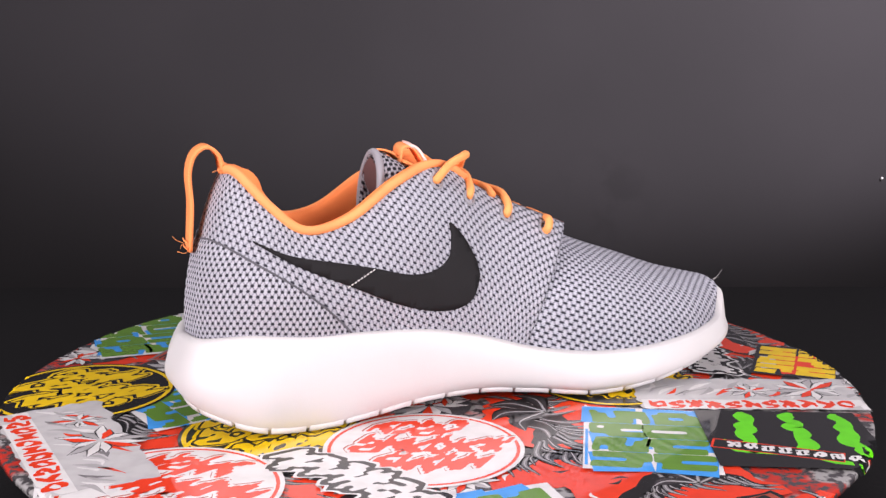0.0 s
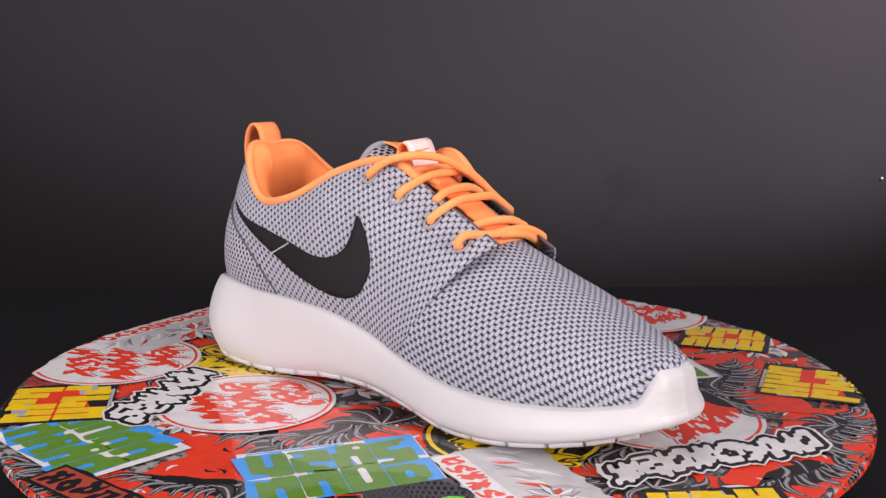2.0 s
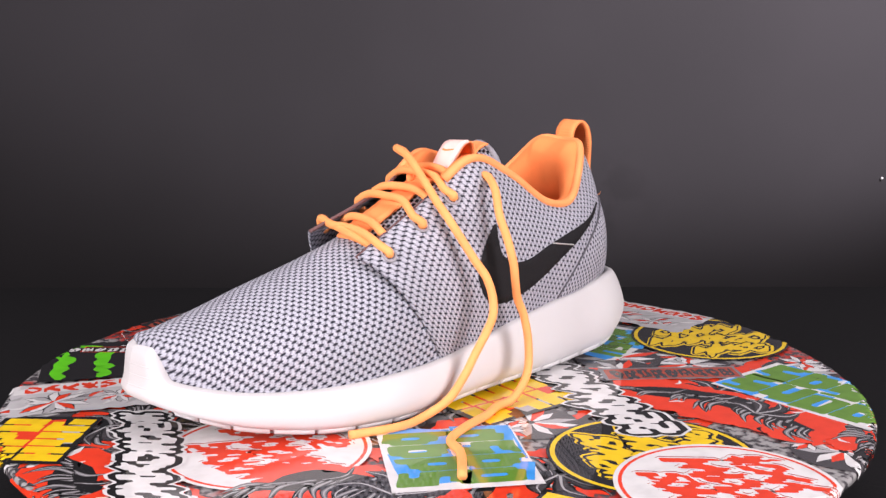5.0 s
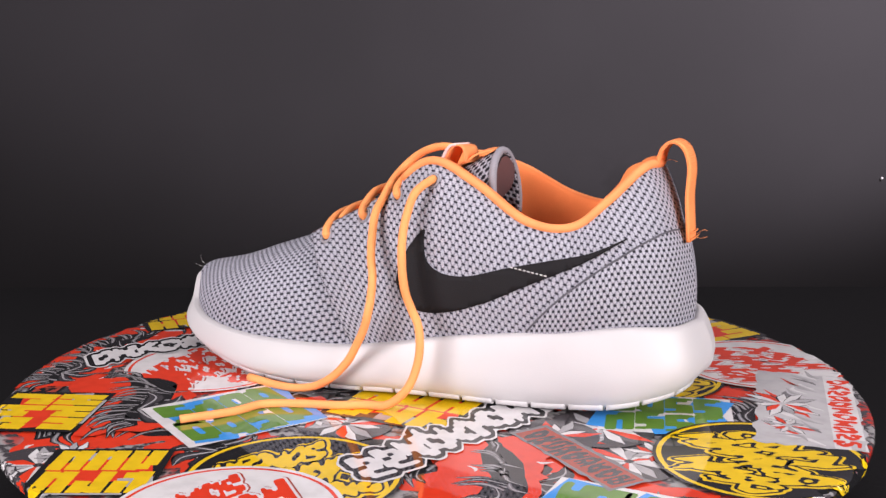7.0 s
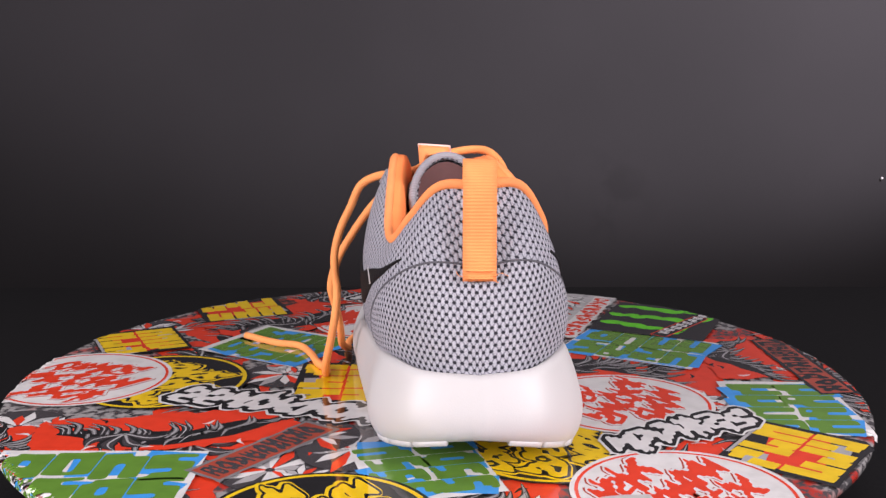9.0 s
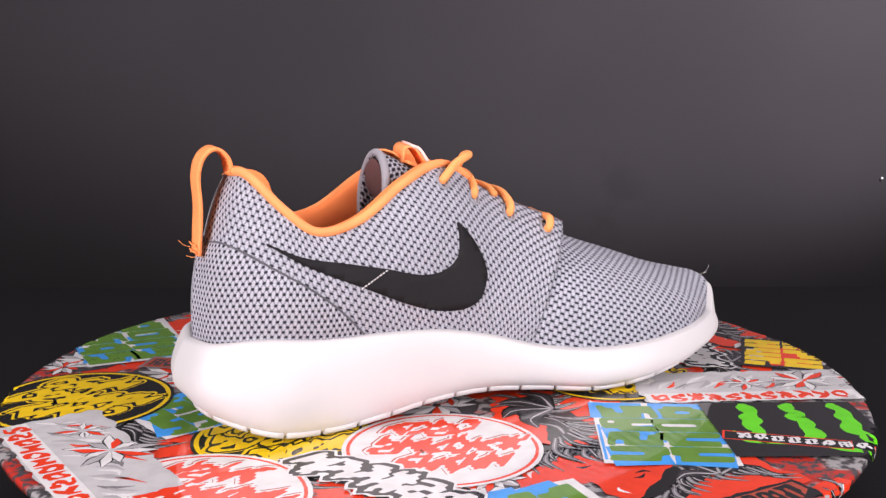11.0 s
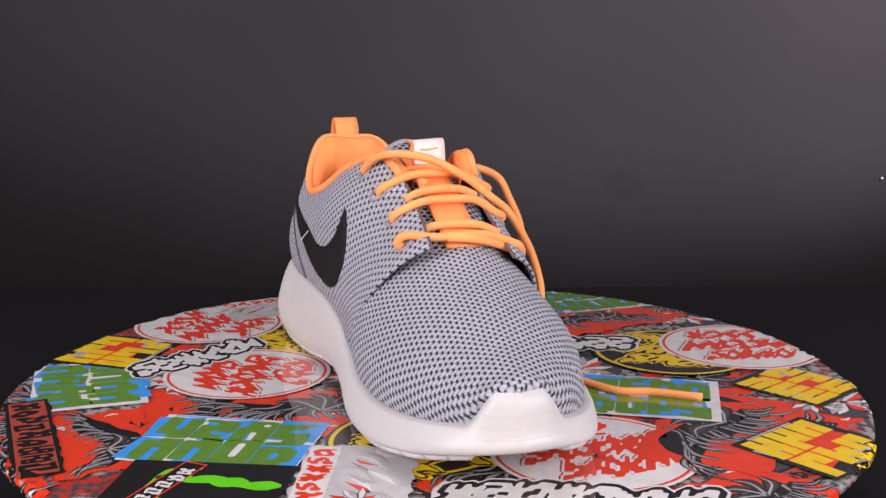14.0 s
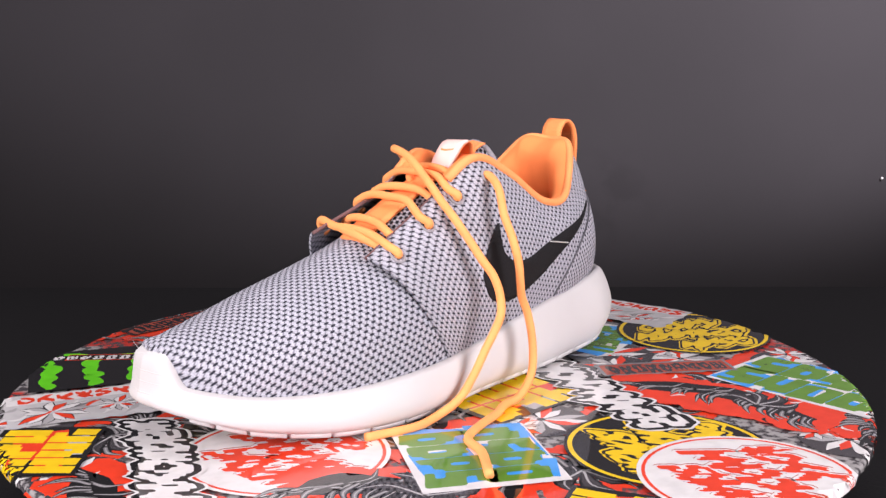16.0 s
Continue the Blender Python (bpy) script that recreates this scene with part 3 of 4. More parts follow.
Q_OUT1 = {1: [3.4, 3.6, 5, 5, 5, 6, 7, 6, 5], -1: [3.4, 3.6, 4, 4, 4, 5, 5, 4, 3]}
Q_OUT2 = {1: [8, 9, 10, 10.5, 10.5, 13, 16, 19, 18.5], -1: [8, 8, 8, 9, 12, 18, 22, 22, 18]}
Q_DOWN = [0.25, 0.25, 0.25, 0.25, 0.27, 0.27, 0.24, 0.16, 0.12]


def bezier(a, b, c, d, t):
    u = 1 - t
    return a * u ** 3 + 3 * b * u * u * t + 3 * c * u * t * t + d * t ** 3


def quarter(side, s, j, lift=0.0):
    """Point of the knit quarter: s runs from heel to throat (0-8), j from sole to top edge (0-1)."""
    by, bz = QB[side]
    ty, tz = QT[side]
    b = Vector((spline(QB_X, s), spline(by, s), spline(bz, s)))
    t = Vector((spline(QT_X, s), spline(ty, s), spline(tz, s)))
    way = Vector((spline(QB_X, s + 0.05) - spline(QB_X, s - 0.05), spline(by, s + 0.05) - spline(by, s - 0.05), 0))
    out = Vector((-way.y, way.x, 0)).normalized() * side
    if s < 1e-6:
        out = Vector((-1, 0, 0))
    rise = t.z - b.z
    h1 = b + out * spline(Q_OUT1[side], s) + Vector((0, 0, rise * 0.36))
    h2 = t + out * spline(Q_OUT2[side], s) - Vector((0, 0, rise * spline(Q_DOWN, s)))
    h1.x += (t.x - b.x) * 0.3
    h2.x -= (t.x - b.x) * 0.2
    p = bezier(b, h1, h2, t, j)
    return p + out * lift


VB = {1: [(-5, 49.5, 23), (16, 53, 20.5), (45, 55, 19), (75, 52.2, 19), (103, 42, 20), (121, 29.5, 24.5), (132, 14.3, 28), (136, 1, 29)],
      -1: [(-5, -31.5, 30), (16, -34, 24.5), (45, -37, 20), (75, -36, 19.5), (103, -30, 21.5), (121, -21, 25.5), (132, -10.5, 28), (136, 1, 29)]}
VT = [(22, 14, 84), (40, 14, 76), (60, 12, 68), (82, 10, 60.5), (103, 7, 53), (121, 4, 48.5), (131, 2.5, 46), (136, 2, 43)]
V_OUT = {1: 0.82, -1: 0.68}


def toe_rise(x, y, low):
    """Height of the sole's upper edge: a narrow bumper stands up in front of the toes."""
    f = min(1.0, max(0.0, (20.0 - abs(y - 1.5)) / 10.0)) if x > 110 else 0.0
    return low + (42.0 - low) * f * f * (3 - 2 * f)


def vamp(side, s, j, lift=0.0):
    b, t = Vector(spline(VB[side], s)), Vector(spline(VT, s))
    b.z = min(toe_rise(b.x, b.y, b.z) - 2.0 * (b.x > 110), t.z)
    out = Vector((0, side, 0))
    half = abs(b.y - t.y)
    rise = t.z - b.z
    h1 = b + out * min(4, half * 0.2) + Vector((0, 0, rise * 0.55))
    h2 = t + out * half * V_OUT[side] - Vector((0, 0, rise * 0.05))
    p = bezier(b, h1, h2, t, j)
    return p + Vector((0, side * (1 - j), j)) * lift


def uv_grid(pts, way=1):
    """UVs in millimetres: along the middle row, and up each column."""
    nr, nc = len(pts), len(pts[0])
    mid = nc // 2
    u = [0.0]
    for r in range(1, nr):
        u.append(u[-1] + (pts[r][mid] - pts[r - 1][mid]).length)
    out = []
    for r in range(nr):
        v, row = 0.0, []
        for c in range(nc):
            if c:
                v += (pts[r][c] - pts[r][c - 1]).length
            row.append((u[r] * way + 500, v + 500))
        out.append(row)
    return out


def wall_tree(side):
    pts = [[quarter(side, s, j) for j in np.linspace(0, 1, 30)] for s in np.linspace(0, 8, 110)]
    bm = sheet([[tuple(p) for p in row] for row in pts])
    bm.normal_update()
    tree = BVHTree.FromBMesh(bm)
    bm.free()
    return tree


TREES = {1: wall_tree(1), -1: wall_tree(-1)}


def wall_point(side, x, z, lift=0.0):
    """Where the side wall stands at x, z (mm), raised by lift."""
    hit, normal, _, _ = TREES[side].ray_cast(Vector((x, side * 150, z)) * MM, Vector((0, -side, 0)))
    if hit is None:
        return None
    if normal.y * side < 0:
        normal = -normal
    return hit / MM + normal * lift


def upper():
    for side, label in ((1, "outer"), (-1, "inner")):
        pts = [[quarter(side, s, j) for j in np.linspace(0, 1, 30)] for s in np.linspace(0, 8, 110)]
        q = part("quarter", sheet([[tuple(p) for p in r] for r in pts], uv_grid(pts, side), flip=side < 0), KNIT, sneaker, "pale grey knit side panel with dark holes")
        m = q.modifiers.new("solid", "SOLIDIFY")
        m.thickness, m.offset = 0.0016, -1
        raw = [tuple(quarter(side, s, 1) + Vector((0, -side * 0.8, -0.6))) for s in np.linspace(6.7, 8, 12)]
        part("eyestay_edge", tube(raw, 0.9, 2, 7), MAROON, sneaker, "raw dark brown edge of the lace flap")
        pts = [[vamp(side, s, j) for j in np.linspace(0, 1, 26)] for s in np.linspace(0, 7, 80)]
        if side < 0:
            VAMP_ROWS.extend(pts)
        else:
            VAMP_ROWS_LAT.extend(pts)
    rows = [list(a) + list(reversed(b))[1:] for a, b in zip(VAMP_ROWS_LAT, VAMP_ROWS)]
    uvs = []
    u = 0.0
    for r, row in enumerate(rows):
        if r:
            u += (rows[r][25] - rows[r - 1][25]).length
        v, line = 0.0, []
        for c, p in enumerate(row):
            if c:
                v += (p - row[c - 1]).length
            line.append(v)
        line = [(u + 500, x - line[25] + 500) for x in line]
        uvs.append(line)
    v = part("vamp", sheet([[tuple(p) for p in r] for r in rows], uvs), KNIT_VAMP, sneaker, "grey knit toe cover with rows of small dark holes")
    # heel panel, slightly padded
    limit = [0.555, 0.56, 0.53, 0.385, -0.06]
    for side in (1, -1):
        pts = []
        for s in np.linspace(0, 3.75, 44):
            top = max(0.03, spline(limit, s))
            pts.append([quarter(side, s, top * f, 0.35 + 1.9 * math.sin(math.pi * f) ** 0.6 * min(1, (3.75 - s) * 0.8)) for f in np.linspace(0, 1, 14)])
        part("heel_panel", sheet([[tuple(p) for p in r] for r in pts], uv_grid(pts, side), flip=side < 0), KNIT_HEEL, sneaker, "open knit heel panel with larger dark holes")
        # dark cord painted in as the shadow where the quarter overlaps the panel
        edge = [tuple(quarter(side, s, max(0.03, spline(limit, s)), 0.45)) for s in np.linspace(0, 3.75, 20)]
        part("heel_seam_shade", tube(edge, 0.5, 3, 6), SEAM_SHADE, sneaker)


VAMP_ROWS, VAMP_ROWS_LAT = [], []


def side_stripe(side):
    """The curved black flash on each side."""
    low = [(-114, 88), (-97, 77.5), (-71, 65.5), (-55, 58), (-38, 52.2), (-24, 51), (-15, 55), (-10.8, 64)]
    top = [(-114, 88.6), (-99, 81.8), (-80, 77.6), (-62, 73.6), (-46, 69.4), (-34, 69.8), (-26, 75), (-23.8, 84), (-23.5, 89.5), (-17, 82), (-12, 72), (-10.6, 65)]
    shift, drop, slope = (-1.5, 6.4, 0.5) if side > 0 else (0.0, 3.1, -1.2)
    low = [(x + shift, z - drop - slope * (x + 114) / 100) for x, z in low]
    top = [(x + shift, z - drop - slope * (x + 114) / 100) for x, z in top]
    outline = [spline(low, i / 6) for i in range(6 * (len(low) - 1) + 1)] + [spline(top, i / 6) for i in range(6 * (len(top) - 1), -1, -1)]
    bm = bmesh.new()
    vs = [bm.verts.new((p[0], 0, p[1])) for p in outline]
    bm.faces.new(vs)
    bmesh.ops.remove_doubles(bm, verts=bm.verts, dist=0.05)
    bmesh.ops.triangulate(bm, faces=bm.faces)
    for axis, lo, hi in (((1, 0, 0), -114, -10), ((0, 0, 1), 40, 90)):
        for c in range(lo, hi, 4):
            bmesh.ops.bisect_plane(bm, geom=bm.verts[:] + bm.edges[:] + bm.faces[:], plane_co=(c if axis[0] else 0, 0, c if axis[2] else 0), plane_no=axis)
    for v in bm.verts:
        p = wall_point(side, v.co.x, v.co.z, 0.35)
        v.co = (p if p else Vector((v.co.x, side * 35, v.co.z))) * MM
    bmesh.ops.recalc_face_normals(bm, faces=bm.faces)
    ob = part("side_stripe", bm, STRIPE, sneaker, "matt black curved stripe")
    m = ob.modifiers.new("solid", "SOLIDIFY")
    m.thickness, m.offset = 0.0009, 0
    a, b = ((-75, 64.0), (-62, 71.0)) if side < 0 else ((-83.5, 64.8), (-66, 68.0))
    for i in range(9):
        f0, f1 = i / 9, (i + 0.62) / 9
        pts = [wall_point(side, a[0] + (b[0] - a[0]) * f, a[1] + (b[1] - a[1]) * f, 0.95) for f in (f0, (f0 + f1) / 2, f1)]
        if all(pts):
            part("stitch", tube([tuple(p) for p in pts], 0.34, 1, 5), THREAD, ob)


def collar():
    """Orange binding round the opening and the padded lining inside."""
    ring = [tuple(quarter(1, s, 1)) for s in np.linspace(6.6, 0, 30)] + [tuple(quarter(-1, s, 1)) for s in np.linspace(0.22, 6.6, 30)]
    part("collar_binding", tube(ring, 2.1, 2, 12), ORANGE, sneaker, "bright orange padded collar edge")
    rows = []
    for side, order in ((1, np.linspace(6.6, 0, 50)), (-1, np.linspace(0, 6.6, 50)[1:])):
        for s in order:
            t = quarter(side, s, 1)
            b = quarter(side, s, 0)
            way = quarter(side, min(s + 0.3, 7), 1) - quarter(side, max(s - 0.3, 0), 1)
            inw = Vector((way.y, -way.x, 0)).normalized() * side
            if s < 1.5:
                inw = (inw * (s / 1.5) + Vector((1, 0, 0)) * (1 - s / 1.5)).normalized()
            pad = max(0.0, 1 - s / 3.2)
            rows.append([tuple(p) for p in (t - inw * 1.5 + Vector((0, 0, 0.8)), t + inw * (3 + 3 * pad) + Vector((0, 0, 1.5 - 1.1 * pad)), t + inw * (6 + 6 * pad) + Vector((0, 0, -0.6 - 3.4 * pad)), t + inw * (7 + 8 * pad) + Vector((0, 0, -12)), t + inw * (6 + 5 * pad) + Vector((0, 0, -0.55 * (t.z - b.z))), t + inw * 5 + Vector((0, 0, -(t.z - b.z) + 2)))])
    fine = [[tuple(spline(r, k / 3)) for k in range(16)] for r in rows]
    bm = sheet(fine)
    bmesh.ops.remove_doubles(bm, verts=bm.verts, dist=0.00005)
    part("lining", bm, ORANGE_LINING, sneaker, "orange mesh lining")
    rows = []
    for f in np.linspace(0.5, 8, 20):
        a, b = quarter(1, f, 0.04), quarter(-1, f, 0.04)
        rows.append([tuple(b.lerp(a, 0.06 + 0.88 * k / 5) - Vector((0, 0, 3))) for k in range(6)])
    bm = sheet(rows)
    part("insole", bm, MAROON, sneaker, "dark insole")


def tongue():
    mid = [(45, 14, 70), (30, 14, 80), (10, 14, 91), (-10, 13.5, 101), (-30, 12.5, 109), (-42, 11.5, 115.5), (-48.5, 11, 118)]
    half, drop = [11, 15, 18.5, 20, 18.5, 16.5, 15.5], [2, 3, 5, 9, 14, 18, 20]
    rows = []
    for s in np.linspace(0, 6, 40):
        c, w, d = Vector(spline(mid, s)), spline(half, s), spline(drop, s)
        rows.append([(c.x - 0.12 * d * (1 - math.cos(f)) * (s / 6), c.y + math.sin(f) * w, c.z - d * (1 - math.cos(f))) for f in np.linspace(-1.5 - 0.11 * s, 1.5 + 0.11 * s, 21)])
    vec = [[Vector(p) for p in r] for r in rows]
    t = part("tongue", sheet(rows, uv_grid(vec)), KNIT_TONGUE, sneaker, "grey and black knit padded tongue")
    m = t.modifiers.new("solid", "SOLIDIFY")
    m.thickness, m.offset = 0.0025, -1
    rim = [rows[39][c] for c in range(0, 21, 2)]
    part("tongue_edge", tube([(x + 1.0, y, z - 1.2) for x, y, z in rim], 1.9, 4, 10), GREY_EDGE, t, "smooth grey tongue edge")
    back = [[(x - 1.5, 11.5 + (y - 11.5) * 0.95, max(38 - 0.1 * i, z - 3.5 - 1.7 * (38 - i))) for x, y, z in r] for i, r in enumerate(rows[:39]) if i > 5]
    part("tongue_lining", sheet(back), MAROON, t, "dark maroon tongue lining")
    band = [(spline(mid, s)[0], spline(mid, s)[1], spline(mid, s)[2] + 1.2) for s in np.linspace(0.62, 4.3, 14)]
    part("tongue_band", ribbon(band, (0, 1, 0), 17, 1.4, 3), WEBBING, t, "orange webbing band down the tongue")
    loop = [(-19, 15, 106), (-22.5, 16, 113), (-26, 16.8, 118.2), (-29.5, 17, 119.6)]
    part("tongue_tag", ribbon(loop, (0.05, 1, 0.06), 15.5, 1.3, 5), PINK, t, "pale pink folded tag")
    inner = [(-20.3, 15, 106), (-23.8, 16, 112.6), (-27, 16.8, 117.4), (-30.5, 17, 119.2), (-33.5, 17, 117.5), (-34.5, 16.5, 111)]
    part("tag_back", ribbon(inner, (0.05, 1, 0.06), 14.5, 0.8, 5), ORANGE, t, "orange inside of the tag")
    part("tag_tail", ribbon([(-33.5, 18, 111.8), (-38, 17, 115.4), (-43, 16, 117.2), (-46, 15.5, 117.6)], (0, 1, -0.1), 9, 0.9, 4), ORANGE, t, "orange tail of the tag")
    part("tag_mark", tube([(-23.6, 20.5, 116), (-23.3, 15, 115.3), (-23.6, 11.5, 115.4)], 0.55, 4, 6), ORANGE, t)


def pull_loop():
    path = [(-137.2, -2, 78), (-136.6, -2, 86), (-135.8, -2, 99), (-136.2, -2, 112), (-133.6, -2, 120.3), (-128.2, -2, 123.6), (-123.2, -2, 119.6), (-121.5, -2, 112)]
    ob = part("pull_loop", ribbon(path, (0, 1, 0), 13, 1.6, 5), WEBBING, sneaker, "orange webbing heel pull loop")
    for dz in (0, 3):
        part("stitch", tube([(-138.7, -8, 79.5 + dz), (-139.0, -2, 79.4 + dz), (-138.7, 4, 79.5 + dz)], 0.35, 3, 5), LACE, ob)


EYE_MED = [(31, -15.5, 79), (11, -12, 87), (-9, -13, 96.5), (-26, -16, 105)]
EYE_LAT = [(32.4, 41.6, 73.8), (12.3, 40.5, 85), (-6.4, 40, 96), (-25.5, 41, 104.5)]


def laces():
    def cord(path, label=""):
        part("lace", tube(path, 2.0, 8, 9), LACE, sneaker, label)
    for i in range(3):
        m, l = Vector(EYE_MED[i]), Vector(EYE_LAT[i])
        top = [(36, 13, 83), (14, 14, 96), (-5, 14, 106)][i]
        cord([m + Vector((-1, 3, -2)), m + Vector((0, -0.5, 1)), m + Vector((2, 3, 4.5)), (top[0], top[1] - 12, top[2] - 0.5), top, (top[0] - 0.5, top[1] + 13, top[2] - 1), l + Vector((2, -4, 4)), l + Vector((0, 0.8, 1)), l + Vector((-1, -3, -2))], "orange round lace")
    for x, z, slip in ((27, 85.5, -2.0), (4, 98.5, 2.5), (-15, 106.5, -1.5)):
        cord([(x + slip, -5, z - 3), (x + slip * 0.7, 2, z), (x, 13, z + 1), (x - slip * 0.7, 24, z), (x - slip, 33, z - 4)])
    cord([(-25, -9, 106), (-17, -3, 106.5), (-9, 4, 104), (-5, 9, 101)])
    cord([(36, 6, 82), (38, 18, 81), (36, 29, 78), (33, 36, 75)])
    cord([(-24, -10, 105), (-26, -16.5, 106), (-18, -13, 112.5), (-8, -6, 115.5), (-3, 10, 113), (1, 27, 104), (2, 38.8, 94.6), (2, 47, 88), (0, 54, 79.3), (-3, 60.7, 69.3), (-6, 65, 62), (-7, 68.2, 53.6), (-6, 69.8, 45), (-3, 68.6, 37), (2, 67.2, 28), (8, 66.6, 18.5), (18, 67, 9), (31, 65, 3), (45, 66, 2), (68, 61, 2)], "long loose orange lace end hanging to the plate")
    cord([(-24, 38, 104), (-25.5, 42.5, 105), (-22, 52.4, 99.9), (-20, 58, 88.5), (-20.5, 62.8, 78.5), (-22, 65.8, 66.7), (-23.5, 65.8, 56.4), (-26, 64.7, 48.5), (-30, 65, 39.6), (-31, 67.3, 26), (-27, 70.5, 12.5), (-17, 72, 3.5), (-6, 73, 2.2), (6, 79, 2), (24, 85, 2), (38, 93, 2), (44, 107, 2), (59, 126, 2)], "long loose orange lace end hanging to the plate")
    for e in EYE_MED + EYE_LAT:
        ring = [(e[0] + 2.9 * math.cos(a), e[1], e[2] + 2.9 * math.sin(a)) for a in np.linspace(0, 2 * math.pi, 9)]
        side = 1 if e[1] > 10 else -1
        pts = []
        for x, _, z in ring:
            p = wall_point(side, x, z, 0.2)
            pts.append(tuple(p) if p else (x, e[1], z))
        part("eyelet", tube(pts, 0.7, 2, 6), GREY_BAND, sneaker)


SO_X = [-150, -143, -119, -91, -64, -38, -11, 16, 47, 78, 107, 127.3, 138.6, 142.1]
SO_Y = {1: [-2, 26, 42, 45.5, 50, 54, 57.5, 61, 62.5, 58.5, 47.5, 34, 17, 1], -1: [-2, -29, -45, -43, -41, -39, -38, -40, -44, -43, -36, -26, -12, 1]}
ST_X = [-143.5, -137.5, -118, -91, -64, -38, -11, 16, 45, 75, 104, 123.5, 134.8, 138]
ST_Y = {1: [-2, 21.5, 35, 41, 46, 50, 53.5, 56, 57.5, 54.8, 44.7, 30.5, 14.5, 1], -1: [-2, -24.5, -37, -38.5, -38, -36, -35, -36.5, -39, -38.5, -32.5, -22, -11, 1]}
ST_Z = {1: [41.5, 42, 42.5, 39, 36.2, 33, 27.8, 23.8, 22.6, 22.4, 23.6, 26.5, 29.5, 30.5], -1: [41.5, 43, 45.5, 43.5, 42.7, 41, 35.3, 27.4, 23, 22.6, 24.8, 27.5, 29.5, 30.5]}
SB_Z = {1: [14, 10.5, 5, 2, 1.5, 2, 2, 1, 0.3, 2, 6, 11.5, 15, 16], -1: [14, 10.5, 3.5, 0.3, 2.5, 6, 6.8, 4.5, 1.2, 3, 8, 13, 15.5, 16]}


def sole_profile(side, s):
    o = Vector((spline(SO_X, s), spline(SO_Y[side], s), 0))
    t = Vector((spline(ST_X, s), spline(ST_Y[side], s), spline(ST_Z[side], s)))
    zb = spline(SB_Z[side], s) + 1.5
    way = Vector((spline(SO_X, s + 0.05) - spline(SO_X, s - 0.05), spline(SO_Y[side], s + 0.05) - spline(SO_Y[side], s - 0.05), 0))
    out = Vector((-way.y, way.x, 0)).normalized() * side
    if s < 1e-6:
        out = Vector((-1, 0, 0))
    if s > 12.999:
        out = Vector((1, 0, 0))
    h = t.z - zb
    t.z = toe_rise(t.x, t.y, t.z)
    rise = max(0.0, t.z - zb - h)
    t -= out * 0.16 * rise
    inner = t - out * 3.5
    mid = Vector((o.x, o.y, zb + h * 0.42))
    low = Vector((o.x, o.y, zb + h * 0.2)) - out * 0.8
    edge = Vector((o.x, o.y, zb + 1.2)) - out * 4.0
    under = Vector((o.x, o.y, zb)) - out * 7.5
    upper_mid = t * 0.45 + mid * 0.55 + out * (0.6 + 0.05 * rise)
    upper_mid.z = zb + h * 0.72
    rim = t + Vector((0, 0, 0.2))
    centre = Vector((o.x * 0.9, 6 * (s / 13), zb + 1))
    return out, [inner + Vector((0, 0, -4)), inner + Vector((0, 0, -0.6)), rim - out * 1.6, rim + out * 0.1 - Vector((0, 0, 0.9)), t * 0.75 + upper_mid * 0.25 + out * (0.3 + 0.11 * rise), upper_mid, mid, low, edge, under, centre]


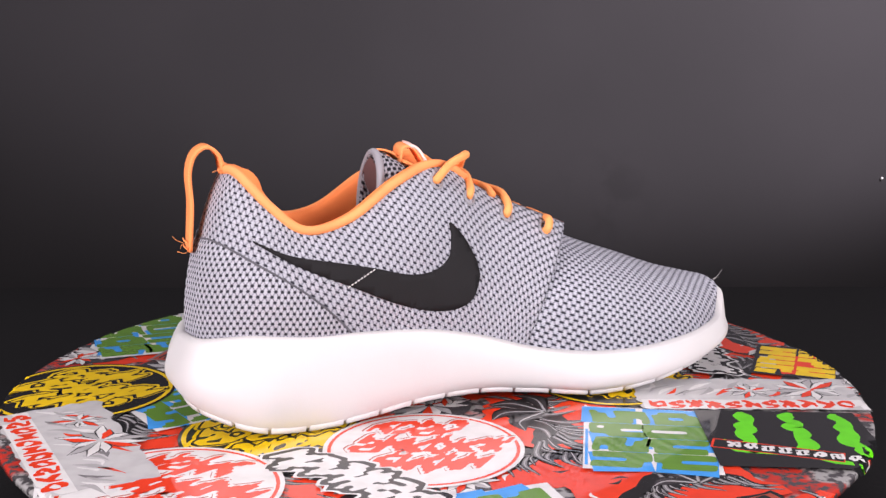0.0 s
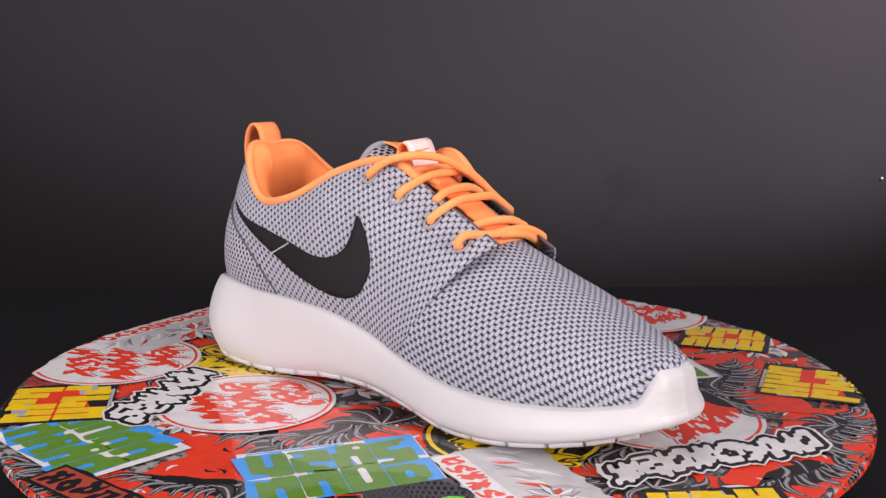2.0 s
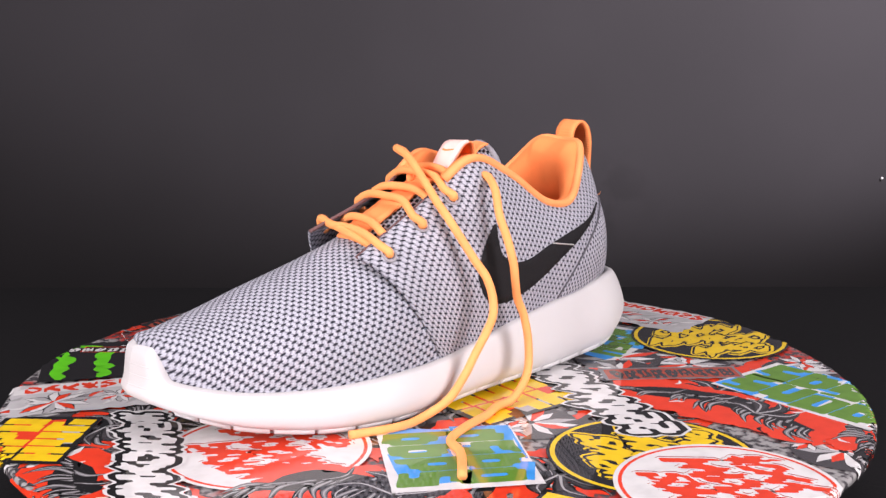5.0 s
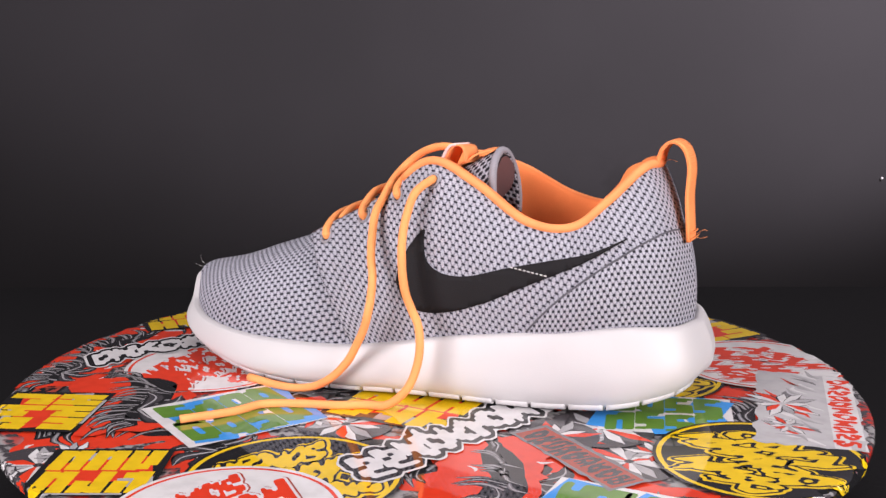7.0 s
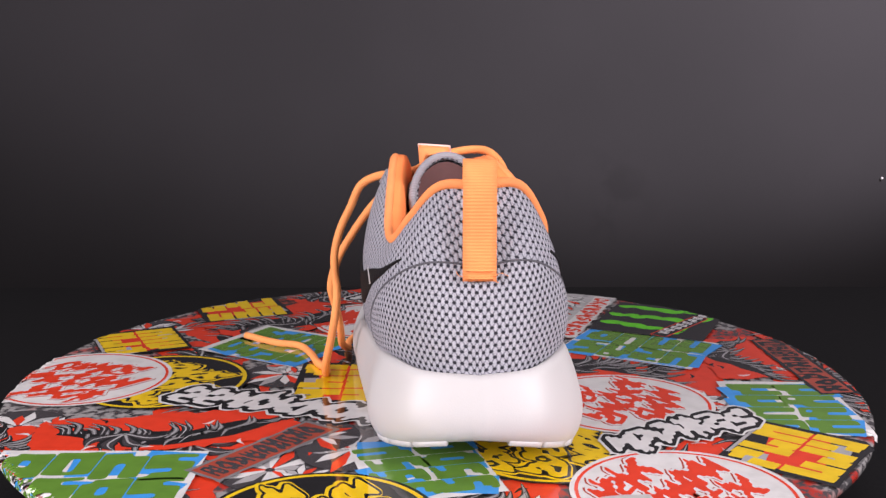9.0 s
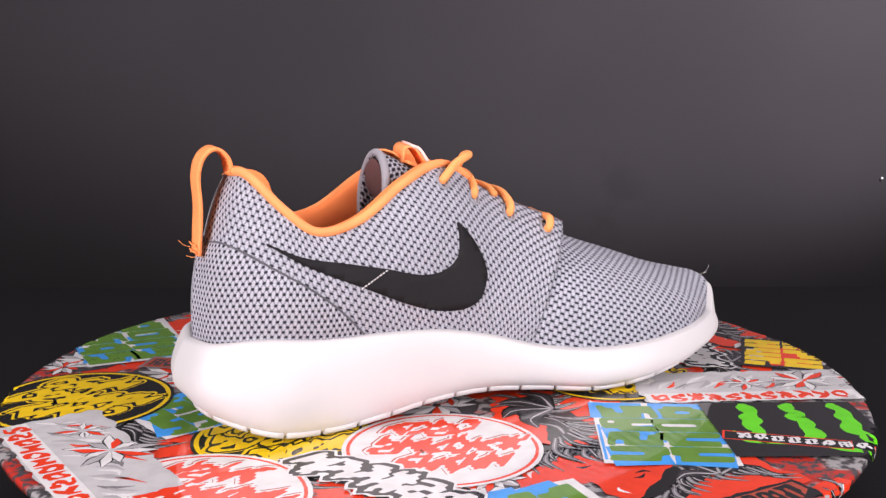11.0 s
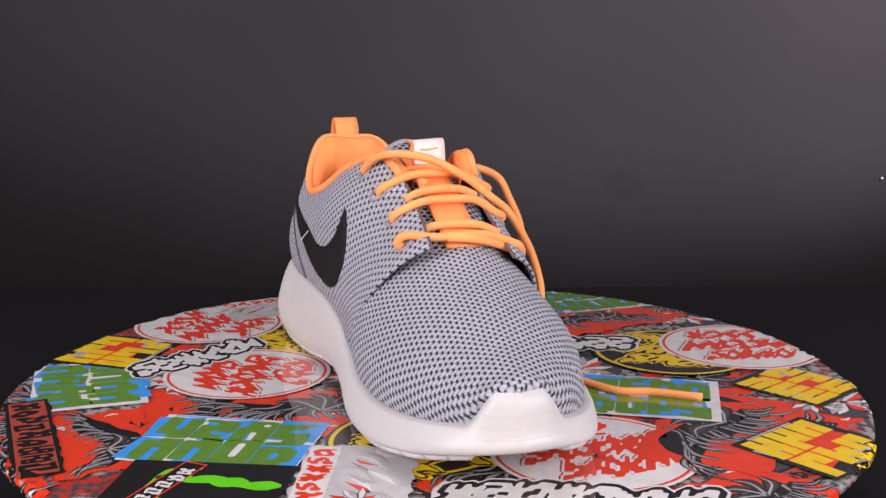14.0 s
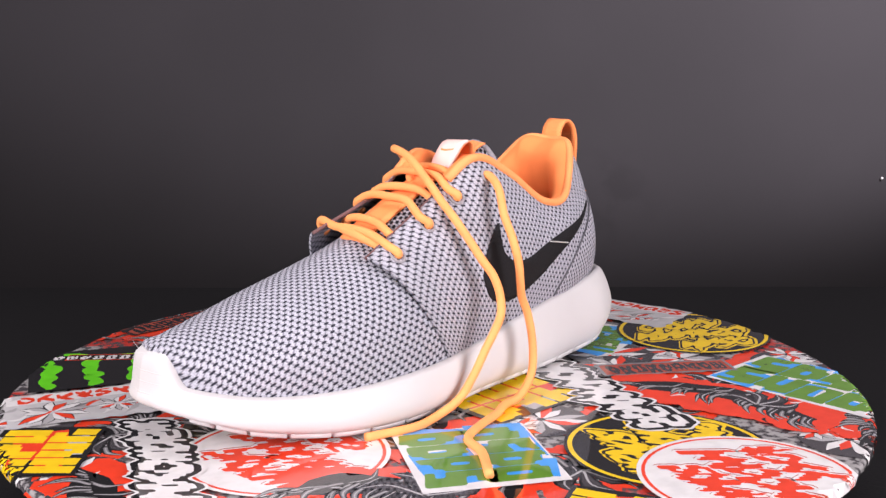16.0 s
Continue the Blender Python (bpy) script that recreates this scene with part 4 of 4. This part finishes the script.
def sole():
    rows = []
    for side, order in ((1, np.linspace(0, 13, 120)), (-1, np.linspace(13, 0, 120)[1:-1])):
        for s in order:
            _, prof = sole_profile(side, s)
            rows.append([tuple(p) for p in prof[:3]] + [tuple(spline([tuple(q) for q in prof[3:10]], k / 3)) for k in range(19)] + [tuple(prof[10])])
    ring = [list(c) for c in zip(*rows)]
    bm = sheet(ring, close=True)
    bmesh.ops.recalc_face_normals(bm, faces=bm.faces)
    ob = part("midsole", bm, FOAM, sneaker, "thick smooth white foam sole")
    # separate tread blocks round the under edge
    for side in (1, -1):
        s = 0.45
        while s < 11.3:
            e = s + 0.62
            bm = bmesh.new()
            cols = []
            for f in np.linspace(s, min(e - 0.06, 11.5), 5):
                out, prof = sole_profile(side, f)
                a, b = prof[8], prof[9]
                cols.append([bm.verts.new(v * MM) for v in (a + out * 0.7 + Vector((0, 0, 1.0)), a - out * 0.2 - Vector((0, 0, 1.7)), a - out * 1.6 - Vector((0, 0, 2.4)), b - out * 6 - Vector((0, 0, 1.5)), b - out * 6 + Vector((0, 0, 1.5)))])
            for p, q in zip(cols, cols[1:]):
                for k in range(5):
                    bm.faces.new((p[k], p[(k + 1) % 5], q[(k + 1) % 5], q[k]))
            bm.faces.new(cols[0])
            bm.faces.new(list(reversed(cols[-1])))
            bmesh.ops.recalc_face_normals(bm, faces=bm.faces)
            part("tread_block", bm, RUBBER, ob)
            s = e
    # fine ribs over the toe
    for z in (25, 29.5, 34):
        pts = []
        for side, order in ((1, np.linspace(11.9, 13, 7)), (-1, np.linspace(13, 11.9, 7)[1:])):
            for f in order:
                _, prof = sole_profile(side, f)
                curve = np.array([spline([tuple(q) for q in prof[3:10]], k / 6) for k in range(37)])
                low = curve[::-1]
                pts.append((np.interp(z, low[:, 2], low[:, 0]) - 0.3, np.interp(z, low[:, 2], low[:, 1]), z))
        part("toe_rib", tube(pts, 0.4, 4, 6), FOAM, ob)
    # stray fibres
    for path in ([(136.5, 1, 42), (140.5, 2, 44), (142.5, 1, 47.5)], [(137, 4, 41), (141, 5, 42.5), (144, 4, 43)]):
        part("loose_fibre", tube(path, 0.06, 4, 4), THREAD, sneaker)
    for path in ([(-138, -8, 80), (-141, -10, 82), (-142, -13, 81)], [(-138, 4, 80), (-141, 6, 81), (-143, 7, 83)], [(-138, -7, 79), (-140, -9, 78), (-143, -9, 79)], [(-122, -7, 113), (-124, -10, 114), (-127, -11, 113)]):
        part("loose_fibre", tube(path, 0.13, 4, 4), LACE, sneaker)


upper()
sole()
for flank in (1, -1):
    side_stripe(flank)
collar()
tongue()
pull_loop()
laces()
stickers()


# ---- what turns ----
def motions():
    walk(turntable, SPIN)
    walk(sneaker, [(t, m @ SHOE_AT) for t, m in SPIN])


motions()
